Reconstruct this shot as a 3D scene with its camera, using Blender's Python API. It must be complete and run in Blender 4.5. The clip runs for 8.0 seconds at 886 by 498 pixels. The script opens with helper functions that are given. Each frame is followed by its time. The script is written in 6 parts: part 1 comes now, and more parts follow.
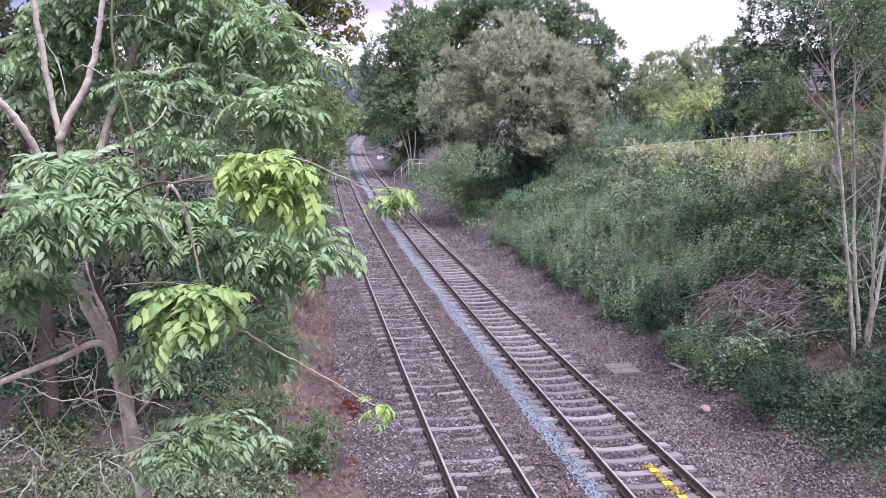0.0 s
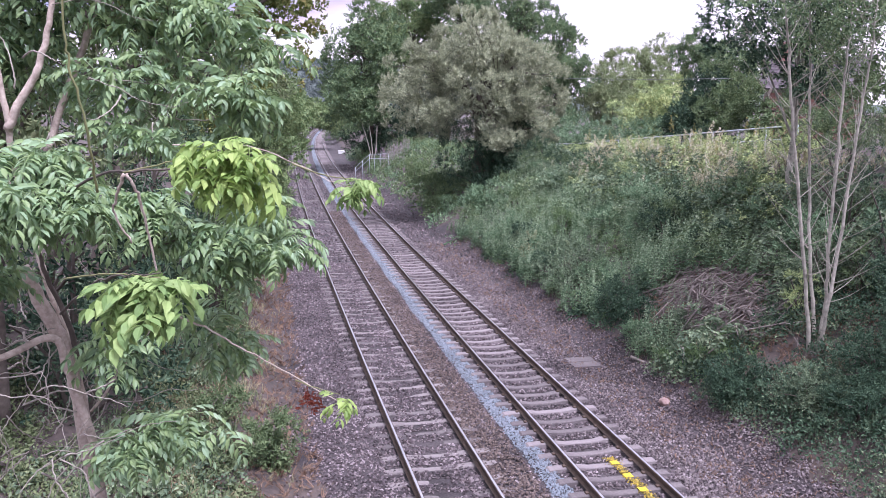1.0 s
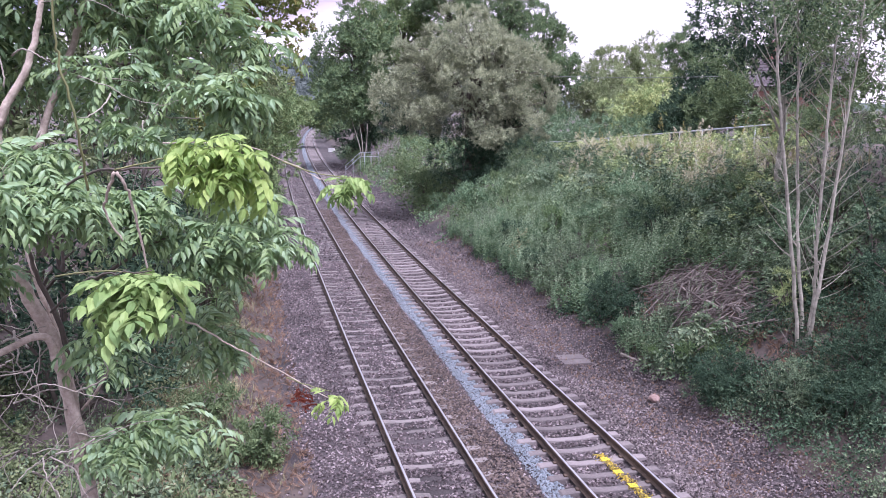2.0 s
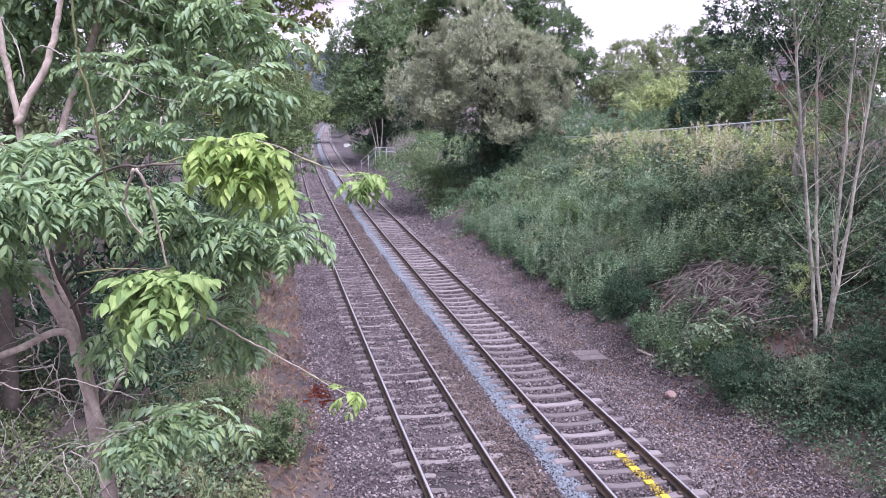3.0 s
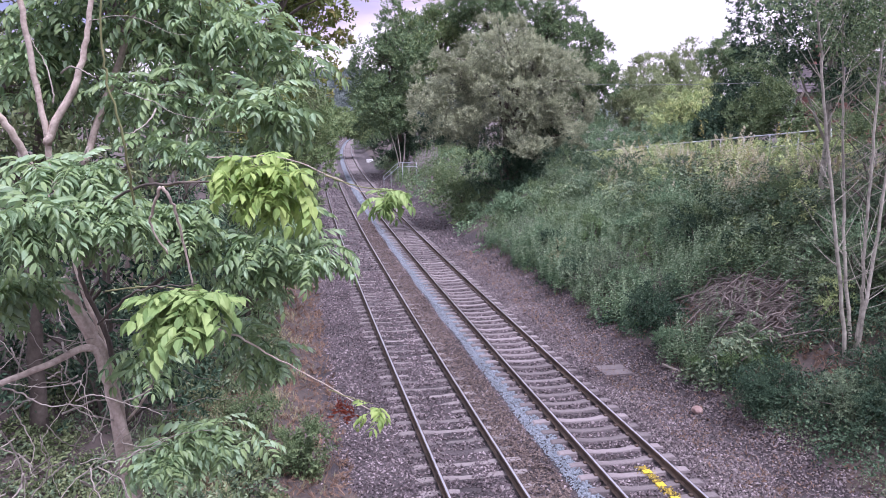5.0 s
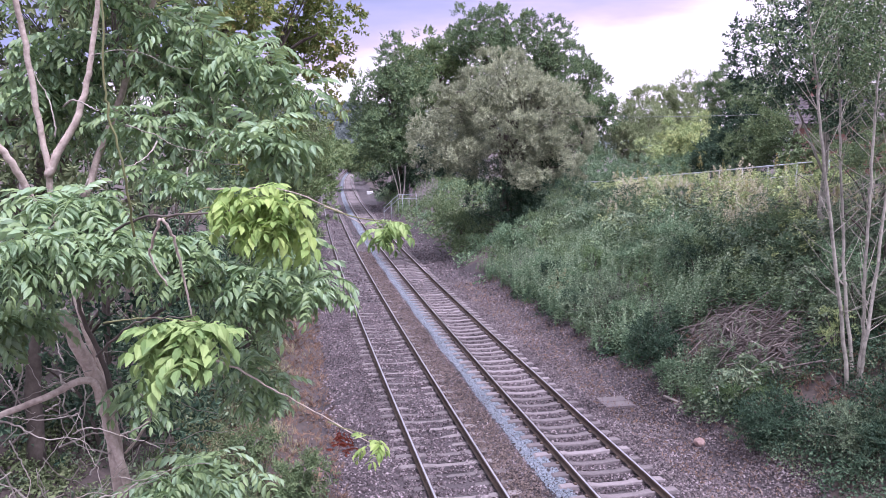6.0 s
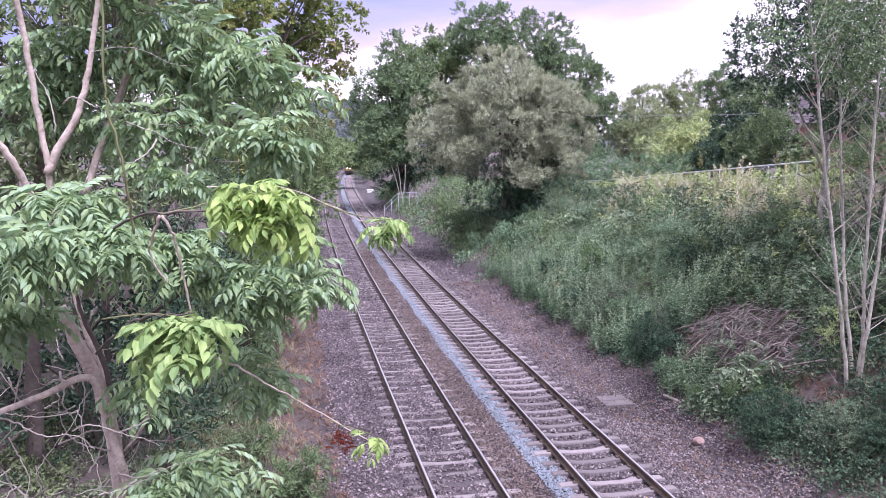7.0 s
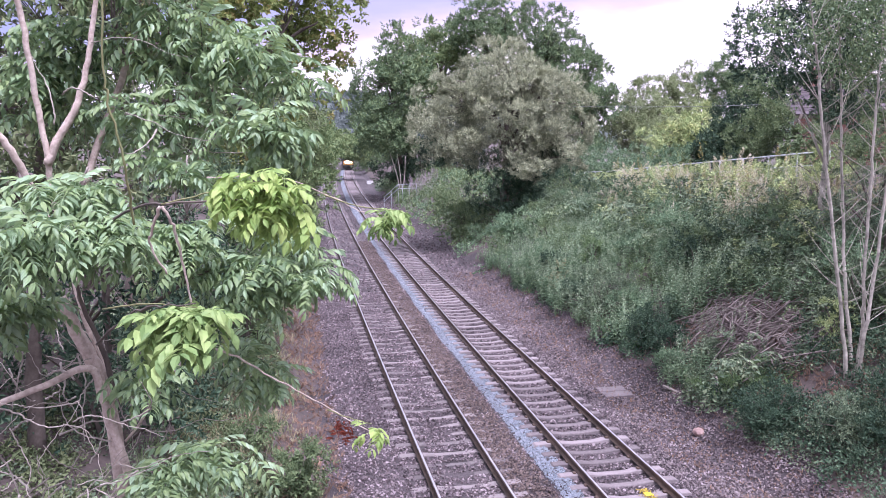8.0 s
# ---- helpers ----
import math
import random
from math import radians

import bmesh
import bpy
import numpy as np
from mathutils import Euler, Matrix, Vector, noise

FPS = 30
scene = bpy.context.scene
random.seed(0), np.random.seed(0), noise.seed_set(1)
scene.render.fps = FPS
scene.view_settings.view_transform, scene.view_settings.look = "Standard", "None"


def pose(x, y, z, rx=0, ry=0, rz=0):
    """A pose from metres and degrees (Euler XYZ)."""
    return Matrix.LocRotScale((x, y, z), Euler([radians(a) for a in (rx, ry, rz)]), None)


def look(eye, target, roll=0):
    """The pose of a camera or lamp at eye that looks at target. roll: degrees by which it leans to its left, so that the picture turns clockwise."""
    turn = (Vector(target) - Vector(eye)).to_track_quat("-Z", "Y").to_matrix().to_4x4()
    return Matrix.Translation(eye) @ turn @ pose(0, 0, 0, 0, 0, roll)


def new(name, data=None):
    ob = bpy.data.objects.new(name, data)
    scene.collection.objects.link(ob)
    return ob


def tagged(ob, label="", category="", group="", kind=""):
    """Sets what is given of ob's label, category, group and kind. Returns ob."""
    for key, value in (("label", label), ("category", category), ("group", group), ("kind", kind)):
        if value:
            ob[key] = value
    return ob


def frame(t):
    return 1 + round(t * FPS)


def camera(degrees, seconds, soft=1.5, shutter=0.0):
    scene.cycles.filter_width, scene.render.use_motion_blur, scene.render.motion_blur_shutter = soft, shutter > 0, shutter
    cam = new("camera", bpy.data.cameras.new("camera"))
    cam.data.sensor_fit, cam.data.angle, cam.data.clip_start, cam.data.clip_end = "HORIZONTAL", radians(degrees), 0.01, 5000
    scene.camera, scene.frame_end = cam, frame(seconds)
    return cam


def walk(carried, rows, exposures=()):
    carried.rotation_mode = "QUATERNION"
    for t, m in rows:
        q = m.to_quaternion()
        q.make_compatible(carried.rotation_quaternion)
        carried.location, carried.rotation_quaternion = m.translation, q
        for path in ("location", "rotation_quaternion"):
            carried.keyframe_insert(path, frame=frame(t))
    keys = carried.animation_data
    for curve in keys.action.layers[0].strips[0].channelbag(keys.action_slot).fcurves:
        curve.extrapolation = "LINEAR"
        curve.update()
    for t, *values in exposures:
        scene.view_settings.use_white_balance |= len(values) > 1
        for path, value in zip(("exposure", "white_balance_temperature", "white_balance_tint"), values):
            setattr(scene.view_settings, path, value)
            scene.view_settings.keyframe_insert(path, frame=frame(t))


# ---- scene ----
cam = camera(56.0, 8.0, soft=0.85)
walk(cam, [
    (0.0, pose(0.016, -0.054, 7.334, 80.610, 0.193, -9.909)),
    (0.5, pose(0.021, -0.001, 7.297, 80.376, -0.012, -11.206)),
    (1.0, pose(0.015, 0.024, 7.294, 80.287, -0.270, -12.522)),
    (2.5, pose(0.004, -0.020, 7.294, 80.073, -0.261, -13.199)),
    (3.0, pose(-0.006, 0.008, 7.302, 79.821, -0.133, -12.155)),
    (3.5, pose(0.000, 0.000, 7.298, 79.712, 0.000, -11.506)),
    (4.0, pose(0.001, 0.002, 7.304, 79.743, 0.092, -11.012)),
    (5.5, pose(-0.013, 0.008, 7.312, 81.869, 0.532, -10.624)),
    (6.0, pose(-0.004, -0.001, 7.308, 82.984, 0.544, -10.658)),
    (6.5, pose(-0.001, 0.005, 7.302, 83.356, 0.441, -10.652)),
    (7.0, pose(0.000, 0.000, 7.303, 82.886, 0.413, -10.632)),
    (7.5, pose(-0.001, 0.005, 7.302, 82.513, 0.410, -10.632)),
    (8.0, pose(-0.003, 0.003, 7.298, 82.298, 0.419, -10.643)),
], exposures=[(0.0, 0.71, 5650, 28), (4.0, 0.68, 5650, 30), (5.5, 0.52, 5650, 31), (6.0, 0.68, 5650, 32), (6.6, 0.86, 5650, 33), (8.0, 0.86, 5650, 33)])

# ---- sky and light: dusk, a bright band low in the sky under a lavender cloud deck ----
world = bpy.data.worlds.new("dusk_sky")
scene.world = world
world.use_nodes = True


def link_nodes(tree):
    made = tree.nodes

    def add(kind, **sets):
        n = made.new(kind)
        for k, v in sets.items():
            if k in n.inputs:
                n.inputs[k].default_value = v
        return n
    return add, tree.links.new


def build_sky():
    tree = world.node_tree
    tree.nodes.clear()
    add, join = link_nodes(tree)
    out = add("ShaderNodeOutputWorld")
    sky = add("ShaderNodeTexSky")
    sky.sky_type, sky.sun_disc = "NISHITA", False
    sky.sun_elevation, sky.sun_rotation = radians(64), radians(152)
    coord = add("ShaderNodeTexCoord")
    cut = add("ShaderNodeSeparateXYZ")
    join(coord.outputs["Generated"], cut.inputs[0])
    lean = add("ShaderNodeMath")
    lean.operation = "MULTIPLY_ADD"
    join(cut.outputs["X"], lean.inputs[0])
    lean.inputs[1].default_value = -0.14
    join(cut.outputs["Z"], lean.inputs[2])
    stretch = add("ShaderNodeMapping")
    stretch.inputs["Scale"].default_value = (2.2, 2.2, 9.0)
    join(coord.outputs["Generated"], stretch.inputs["Vector"])
    puff = add("ShaderNodeTexNoise", Scale=1.6, Detail=5.0, Roughness=0.55)
    join(stretch.outputs[0], puff.inputs["Vector"])
    rough = add("ShaderNodeMath")
    rough.operation = "MULTIPLY_ADD"
    join(puff.outputs[0], rough.inputs[0])
    rough.inputs[1].default_value = 0.10
    join(lean.outputs[0], rough.inputs[2])
    ramp = add("ShaderNodeValToRGB")
    join(rough.outputs[0], ramp.inputs[0])
    e = ramp.color_ramp.elements
    e[0].position, e[0].color = 0.0, (0.58, 0.53, 0.53, 1)
    e[1].position, e[1].color = 1.0, (1.0, 1.0, 1.0, 1)
    for at, col in ((0.135, (0.60, 0.545, 0.56, 1)), (0.155, (0.41, 0.345, 0.395, 1)), (0.175, (0.29, 0.275, 0.365, 1)), (0.20, (0.205, 0.217, 0.32, 1)),
                    (0.28, (0.20, 0.20, 0.26, 1)), (0.45, (0.72, 0.71, 0.74, 1))):
        k = e.new(at)
        k.color = col
    cloud = add("ShaderNodeBackground", Strength=1.45)
    join(ramp.outputs[0], cloud.inputs[0])
    clear = add("ShaderNodeBackground", Strength=0.08)
    join(sky.outputs[0], clear.inputs[0])
    both = add("ShaderNodeMixShader", Fac=0.92)
    join(clear.outputs[0], both.inputs[1])
    join(cloud.outputs[0], both.inputs[2])
    join(both.outputs[0], out.inputs[0])


build_sky()
sun = new("sun", bpy.data.lights.new("sun", "SUN"))
sun.data.energy, sun.data.angle, sun.data.color = 3.75, radians(18), (1.0, 0.97, 0.96)
sun.matrix_world = look((14, -26, 62), (0, 0, 0))

# ---- materials ----


def surface(name, colours, rough=0.7, grain=8.0, spots=1.2, bump=0.3, island=False, through_light=0.0, metal=0.0, own=False, gloss=0.5, share=0.5):
    """Colours from dark to light, mixed by grain, by large stains and, for loose pieces, piece by piece."""
    m = bpy.data.materials.new(name)
    m.use_nodes = True
    tree = m.node_tree
    add, join = link_nodes(tree)
    bsdf, out = tree.nodes["Principled BSDF"], tree.nodes["Material Output"]
    coord = add("ShaderNodeTexCoord")
    fine = add("ShaderNodeTexNoise", Scale=grain, Detail=6.0, Roughness=0.6)
    wide = add("ShaderNodeTexNoise", Scale=spots, Detail=3.0)
    join(coord.outputs["Object"], fine.inputs["Vector"])
    join(coord.outputs["Object"], wide.inputs["Vector"])
    mix = add("ShaderNodeMath")
    mix.operation = "ADD"
    join(fine.outputs[0], mix.inputs[0])
    join(wide.outputs[0], mix.inputs[1])
    half = add("ShaderNodeMath")
    half.operation = "MULTIPLY"
    join(mix.outputs[0], half.inputs[0])
    half.inputs[1].default_value = 0.5
    value = half.outputs[0]
    if island or own:
        if island:
            rnd = add("ShaderNodeNewGeometry").outputs["Random Per Island"]
        else:
            rnd = add("ShaderNodeObjectInfo").outputs["Random"]
        blend = add("ShaderNodeMath")
        blend.operation = "MULTIPLY_ADD"
        join(rnd, blend.inputs[0])
        blend.inputs[1].default_value = share if island else 0.3
        scaled = add("ShaderNodeMath")
        scaled.operation = "MULTIPLY_ADD"
        join(value, scaled.inputs[0])
        scaled.inputs[1].default_value = 1.5 - share if island else 0.7
        scaled.inputs[2].default_value = -0.25 if island else 0.0
        join(scaled.outputs[0], blend.inputs[2])
        value = blend.outputs[0]
    ramp = add("ShaderNodeValToRGB")
    join(value, ramp.inputs[0])
    e = ramp.color_ramp.elements
    lo, hi = (0.22, 0.78) if island else (0.34, 0.66)
    e[0].position, e[0].color = lo, (*colours[0], 1)
    e[1].position, e[1].color = hi, (*colours[-1], 1)
    for i, c in enumerate(colours[1:-1]):
        k = e.new(lo + (hi - lo) * (i + 1) / (len(colours) - 1))
        k.color = (*c, 1)
    join(ramp.outputs[0], bsdf.inputs["Base Color"])
    bsdf.inputs["Roughness"].default_value = rough
    bsdf.inputs["Metallic"].default_value = metal
    bsdf.inputs["Specular IOR Level"].default_value = gloss
    if bump:
        b = add("ShaderNodeBump", Strength=bump, Distance=0.02)
        join(fine.outputs[0], b.inputs["Height"])
        join(b.outputs[0], bsdf.inputs["Normal"])
    if through_light:
        t = add("ShaderNodeBsdfTranslucent")
        join(ramp.outputs[0], t.inputs[0])
        s = add("ShaderNodeMixShader", Fac=through_light)
        join(bsdf.outputs[0], s.inputs[1])
        join(t.outputs[0], s.inputs[2])
        join(s.outputs[0], out.inputs[0])
    return m


def glowing(name, colour, strength):
    m = bpy.data.materials.new(name)
    m.use_nodes = True
    b = m.node_tree.nodes["Principled BSDF"]
    b.inputs["Base Color"].default_value = (*colour, 1)
    b.inputs["Emission Color"].default_value = (*colour, 1)
    b.inputs["Emission Strength"].default_value = strength
    return m


def foliage(name, colours, rough=0.5, light=0.25, gloss=0.16, share=0.34):
    colours = [tuple(min(max(1.5 * (sum(c) / 3 + 1.05 * (v - sum(c) / 3)), 0.005), 0.6) for v in c) for c in colours]
    return surface(name, colours, rough, grain=2.2, spots=0.5, bump=0, island=True, through_light=light if light > 0.3 else light * 0.6, gloss=gloss, share=share)


ASH_LEAF = foliage("ash_leaf", [(0.030, 0.057, 0.029), (0.106, 0.162, 0.078), (0.171, 0.229, 0.099), (0.175, 0.250, 0.151), (0.281, 0.349, 0.227)], 0.48, 0.36, 0.42)
ASH_MID = foliage("half_grown_ash_leaf", [(0.07, 0.12, 0.045), (0.15, 0.215, 0.08), (0.27, 0.33, 0.13)], 0.48, 0.35)
NETTLE_TIP = foliage("pale_nettle_tip", [(0.10, 0.14, 0.085), (0.16, 0.21, 0.13), (0.25, 0.30, 0.20)], 0.65, 0.2)
ASH_YOUNG = foliage("young_ash_leaf", [(0.10, 0.16, 0.05), (0.20, 0.275, 0.09), (0.33, 0.385, 0.14)], 0.45, 0.42)
RED_LEAF = foliage("withered_red_leaf", [(0.060, 0.014, 0.008), (0.108, 0.028, 0.017)], 0.7, 0.2)
SYCAMORE_LEAF = foliage("sycamore_leaf", [(0.073, 0.096, 0.033), (0.123, 0.155, 0.050), (0.207, 0.173, 0.068)], 0.55, 0.3)
MAPLE_LEAF = foliage("maple_leaf", [(0.052, 0.084, 0.035), (0.116, 0.160, 0.071), (0.198, 0.233, 0.114)], 0.5, 0.25)
OAK_LEAF = foliage("oak_leaf", [(0.045, 0.073, 0.041), (0.094, 0.136, 0.069), (0.164, 0.207, 0.103)], 0.5, 0.22)
WILLOW_LEAF = foliage("willow_leaf", [(0.096, 0.107, 0.070), (0.209, 0.224, 0.148), (0.373, 0.389, 0.270)], 0.55, 0.2)
HAZEL_LEAF = foliage("hazel_leaf", [(0.045, 0.07, 0.035), (0.09, 0.125, 0.06), (0.155, 0.19, 0.095)], 0.5, 0.25)
FAR_LEAF = foliage("far_tree_leaf", [(0.102, 0.126, 0.070), (0.162, 0.194, 0.102), (0.246, 0.270, 0.150)], 0.6, 0.3)
YELLOW_LEAF = foliage("yellowing_leaf", [(0.118, 0.161, 0.080), (0.226, 0.275, 0.125), (0.392, 0.426, 0.197)], 0.55, 0.25)
# dark shrubs; also stands in for shade under the oaks and willow
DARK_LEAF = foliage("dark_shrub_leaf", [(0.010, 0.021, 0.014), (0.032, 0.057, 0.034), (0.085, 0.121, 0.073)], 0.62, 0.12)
NETTLE_LEAF = foliage("nettle_leaf", [(0.042, 0.075, 0.042), (0.100, 0.151, 0.087), (0.200, 0.265, 0.156)], 0.6, 0.15)
BRAMBLE_LEAF = foliage("bramble_leaf", [(0.028, 0.044, 0.027), (0.08, 0.108, 0.066), (0.175, 0.21, 0.125)], 0.6, 0.12)
FERN_LEAF = foliage("fresh_leaf", [(0.055, 0.09, 0.04), (0.095, 0.14, 0.06), (0.15, 0.20, 0.09)], 0.5, 0.3)
DRY_LEAF = foliage("dry_grass", [(0.127, 0.121, 0.069), (0.207, 0.190, 0.115), (0.310, 0.282, 0.178)], 0.8, 0.25)
LITTER = foliage("leaf_litter", [(0.072, 0.046, 0.034), (0.131, 0.085, 0.060), (0.217, 0.150, 0.102)], 0.9, 0.1)
WEST_LEAF = foliage("dusty_weed_leaf", [(0.038, 0.051, 0.025), (0.089, 0.111, 0.055), (0.162, 0.178, 0.093)], 0.6, 0.25)
PLUME = foliage("seed_plume", [(0.242, 0.218, 0.145), (0.399, 0.363, 0.254), (0.557, 0.508, 0.387)], 0.8, 0.25)
GOLD = foliage("golden_flower", [(0.17, 0.15, 0.06), (0.25, 0.22, 0.085)], 0.8, 0.2)
PINK = foliage("pink_flower_spike", [(0.20, 0.155, 0.175), (0.28, 0.22, 0.25)], 0.8, 0.2)
PALE_BARK = surface("pale_ash_bark", [(0.246, 0.196, 0.161), (0.433, 0.354, 0.293), (0.591, 0.497, 0.425)], 0.9, 26, 5, 0.5)
YOUNG_BARK = surface("young_stem_bark", [(0.145, 0.132, 0.106), (0.306, 0.281, 0.230), (0.442, 0.408, 0.340)], 0.8, 10, 1.5, 0.4)
DARK_BARK = surface("dark_bark", [(0.05, 0.04, 0.032), (0.10, 0.08, 0.065), (0.15, 0.125, 0.10)], 0.9, 10, 1.5, 0.6)
GREEN_STEM = surface("green_shoot", [(0.12, 0.14, 0.05), (0.22, 0.21, 0.09)], 0.6, 12, 2, 0.2)
DEAD_WOOD = surface("dead_wood", [(0.10, 0.08, 0.07), (0.19, 0.155, 0.138), (0.32, 0.27, 0.24)], 0.9, 16, 2, 0.5, own=True)
PALE_WOOD = surface("pale_cut_wood", [(0.18, 0.155, 0.13), (0.29, 0.255, 0.215), (0.40, 0.36, 0.31)], 0.85, 16, 3, 0.4)
SOIL = surface("soil", [(0.034, 0.026, 0.023), (0.064, 0.049, 0.043), (0.099, 0.075, 0.063)], 0.95, 6, 0.5, 0.8)
BALLAST_BED = surface("ballast_bed", [(0.017, 0.014, 0.014), (0.047, 0.038, 0.039), (0.093, 0.076, 0.078)], 0.95, 26, 0.5, 1.0)
STONE = surface("ballast_stone", [(0.018, 0.014, 0.015), (0.070, 0.050, 0.051), (0.104, 0.083, 0.091), (0.149, 0.120, 0.118), (0.310, 0.258, 0.263)], 0.9, 20, 0.6, 0.3, island=True)
BROWN_STONE = surface("rusty_ballast_stone", [(0.035, 0.024, 0.021), (0.10, 0.073, 0.062), (0.17, 0.13, 0.112)], 0.95, 20, 0.6, 0.3, island=True)
SHOULDER_STONE = surface("shoulder_stone", [(0.081, 0.063, 0.061), (0.153, 0.124, 0.121), (0.243, 0.207, 0.200)], 0.95, 20, 0.6, 0.3, island=True)
NEW_STONE = surface("new_grey_ballast_stone", [(0.131, 0.149, 0.171), (0.180, 0.203, 0.227), (0.239, 0.263, 0.290)], 0.85, 20, 0.8, 0.3, island=True)
CONCRETE = surface("sleeper_concrete", [(0.095, 0.080, 0.079), (0.153, 0.130, 0.128), (0.211, 0.182, 0.179)], 0.9, 18, 1.6, 0.35, own=True)
OLD_CONCRETE = surface("buried_sleeper_concrete", [(0.085, 0.073, 0.071), (0.145, 0.125, 0.121), (0.21, 0.183, 0.176)], 0.95, 14, 1.8, 0.5, own=True)
RAIL_RUST = surface("rusty_rail_side", [(0.035, 0.022, 0.016), (0.065, 0.042, 0.03), (0.10, 0.065, 0.045)], 0.8, 12, 1.5, 0.3)
RAIL_STEEL = surface("polished_rail_head", [(0.46, 0.45, 0.47), (0.58, 0.57, 0.59)], 0.36, 6, 1.0, 0, metal=1.0)
YELLOW_PAINT = surface("yellow_spray_paint", [(0.50, 0.36, 0.015), (0.66, 0.50, 0.02)], 0.7, 14, 3, 0.3)
YELLOW_STONE = surface("painted_stone", [(0.06, 0.048, 0.03), (0.26, 0.19, 0.03), (0.50, 0.37, 0.03)], 0.8, 14, 3, 0.3, island=True)
GALVANISED = surface("galvanised_steel", [(0.36, 0.39, 0.42), (0.50, 0.53, 0.56)], 0.5, 10, 1.5, 0.1, metal=0.3)
SLAB = surface("concrete_slab", [(0.10, 0.082, 0.082), (0.16, 0.135, 0.132)], 0.9, 12, 2, 0.4)
WHITE_BOX = surface("white_painted_steel", [(0.60, 0.60, 0.58), (0.75, 0.75, 0.73)], 0.5, 8, 2, 0.1)
BRICK = surface("red_brick", [(0.220, 0.105, 0.088), (0.330, 0.165, 0.138), (0.407, 0.220, 0.182)], 0.9, 14, 2, 0.3, own=True)
MORTAR = surface("mortar", [(0.25, 0.22, 0.19), (0.34, 0.31, 0.27)], 0.95, 14, 2, 0.3)
TILE = surface("roof_tile", [(0.039, 0.029, 0.034), (0.065, 0.050, 0.055), (0.091, 0.072, 0.077)], 0.8, 10, 2, 0.3, own=True)
WIRE = surface("wire", [(0.16, 0.17, 0.16), (0.26, 0.27, 0.26)], 0.6, 5, 2, 0)
# distance haze is mixed into this low-contrast blue-green
HAZED_HILL = foliage("haze_tinted_wood", [(0.095, 0.112, 0.108), (0.104, 0.122, 0.115), (0.115, 0.132, 0.122)], 1.0, 0.5, 0.02)
TRAIN_DARK = surface("train_dark_blue_paint", [(0.018, 0.02, 0.035), (0.03, 0.034, 0.055)], 0.35, 3, 0.6, 0)
TRAIN_YELLOW = surface("train_yellow_front", [(0.30, 0.17, 0.05), (0.40, 0.24, 0.06)], 0.5, 3, 0.6, 0)
TRAIN_PALE = surface("train_pale_side", [(0.42, 0.42, 0.45), (0.52, 0.52, 0.55)], 0.4, 3, 0.6, 0)
BLACK_METAL = surface("black_underframe", [(0.012, 0.012, 0.012), (0.03, 0.028, 0.026)], 0.8, 8, 1, 0.2)
DARK_GLASS = surface("train_window_glass", [(0.01, 0.012, 0.014), (0.02, 0.022, 0.025)], 0.06, 2, 0.5, 0)
# train lamps; the orange markers also give the warm halo round the headlight
HEADLIGHT = glowing("train_headlight_glow", (1.0, 0.76, 0.62), 20.0)
MARKER = glowing("train_marker_glow", (1.0, 0.60, 0.40), 4.0)

# ---- mesh tools ----
rng = np.random.default_rng(7)


def np_mesh(name, verts, tris, mat, smooth=False, picks=None):
    """One mesh from arrays of corners and triangles; picks gives each triangle's material slot."""
    verts, tris = np.asarray(verts, np.float32), np.asarray(tris, np.int32)
    me = bpy.data.meshes.new(name)
    me.vertices.add(len(verts))
    me.vertices.foreach_set("co", verts.ravel())
    me.loops.add(3 * len(tris))
    me.loops.foreach_set("vertex_index", tris.ravel())
    me.polygons.add(len(tris))
    me.polygons.foreach_set("loop_start", np.arange(0, 3 * len(tris), 3, dtype=np.int32))
    for mm in (mat if isinstance(mat, (list, tuple)) else [mat]):
        me.materials.append(mm)
    if picks is not None:
        me.polygons.foreach_set("material_index", np.asarray(picks, np.int32))
    me.update(calc_edges=True)
    me.polygons.foreach_set("use_smooth", np.full(len(tris), smooth))
    return me


def part(name, data, parent=None, label=""):
    ob = new(name, data)
    ob.parent = parent
    if label:
        tagged(ob, label)
    return ob


def anchor(name, at, label, category, group="", kind=""):
    ob = new(name)
    ob.location = at
    ob.empty_display_size = 0.2
    return tagged(ob, label, category, group, kind)


def bm_part(name, bm, mat, parent=None, label=""):
    me = bpy.data.meshes.new(name)
    bm.to_mesh(me)
    bm.free()
    me.materials.append(mat)
    return part(name, me, parent, label)


def box(bm, x0, x1, y0, y1, z0, z1, bevel=0.0):
    made = bmesh.ops.create_cube(bm, size=1.0, matrix=Matrix.LocRotScale(
        ((x0 + x1) / 2, (y0 + y1) / 2, (z0 + z1) / 2), None, (x1 - x0, y1 - y0, z1 - z0)))
    if bevel:
        edges = list({e for v in made["verts"] for e in v.link_edges})
        bmesh.ops.bevel(bm, geom=edges, offset=bevel, segments=2, affect="EDGES", profile=0.5)
    return bm


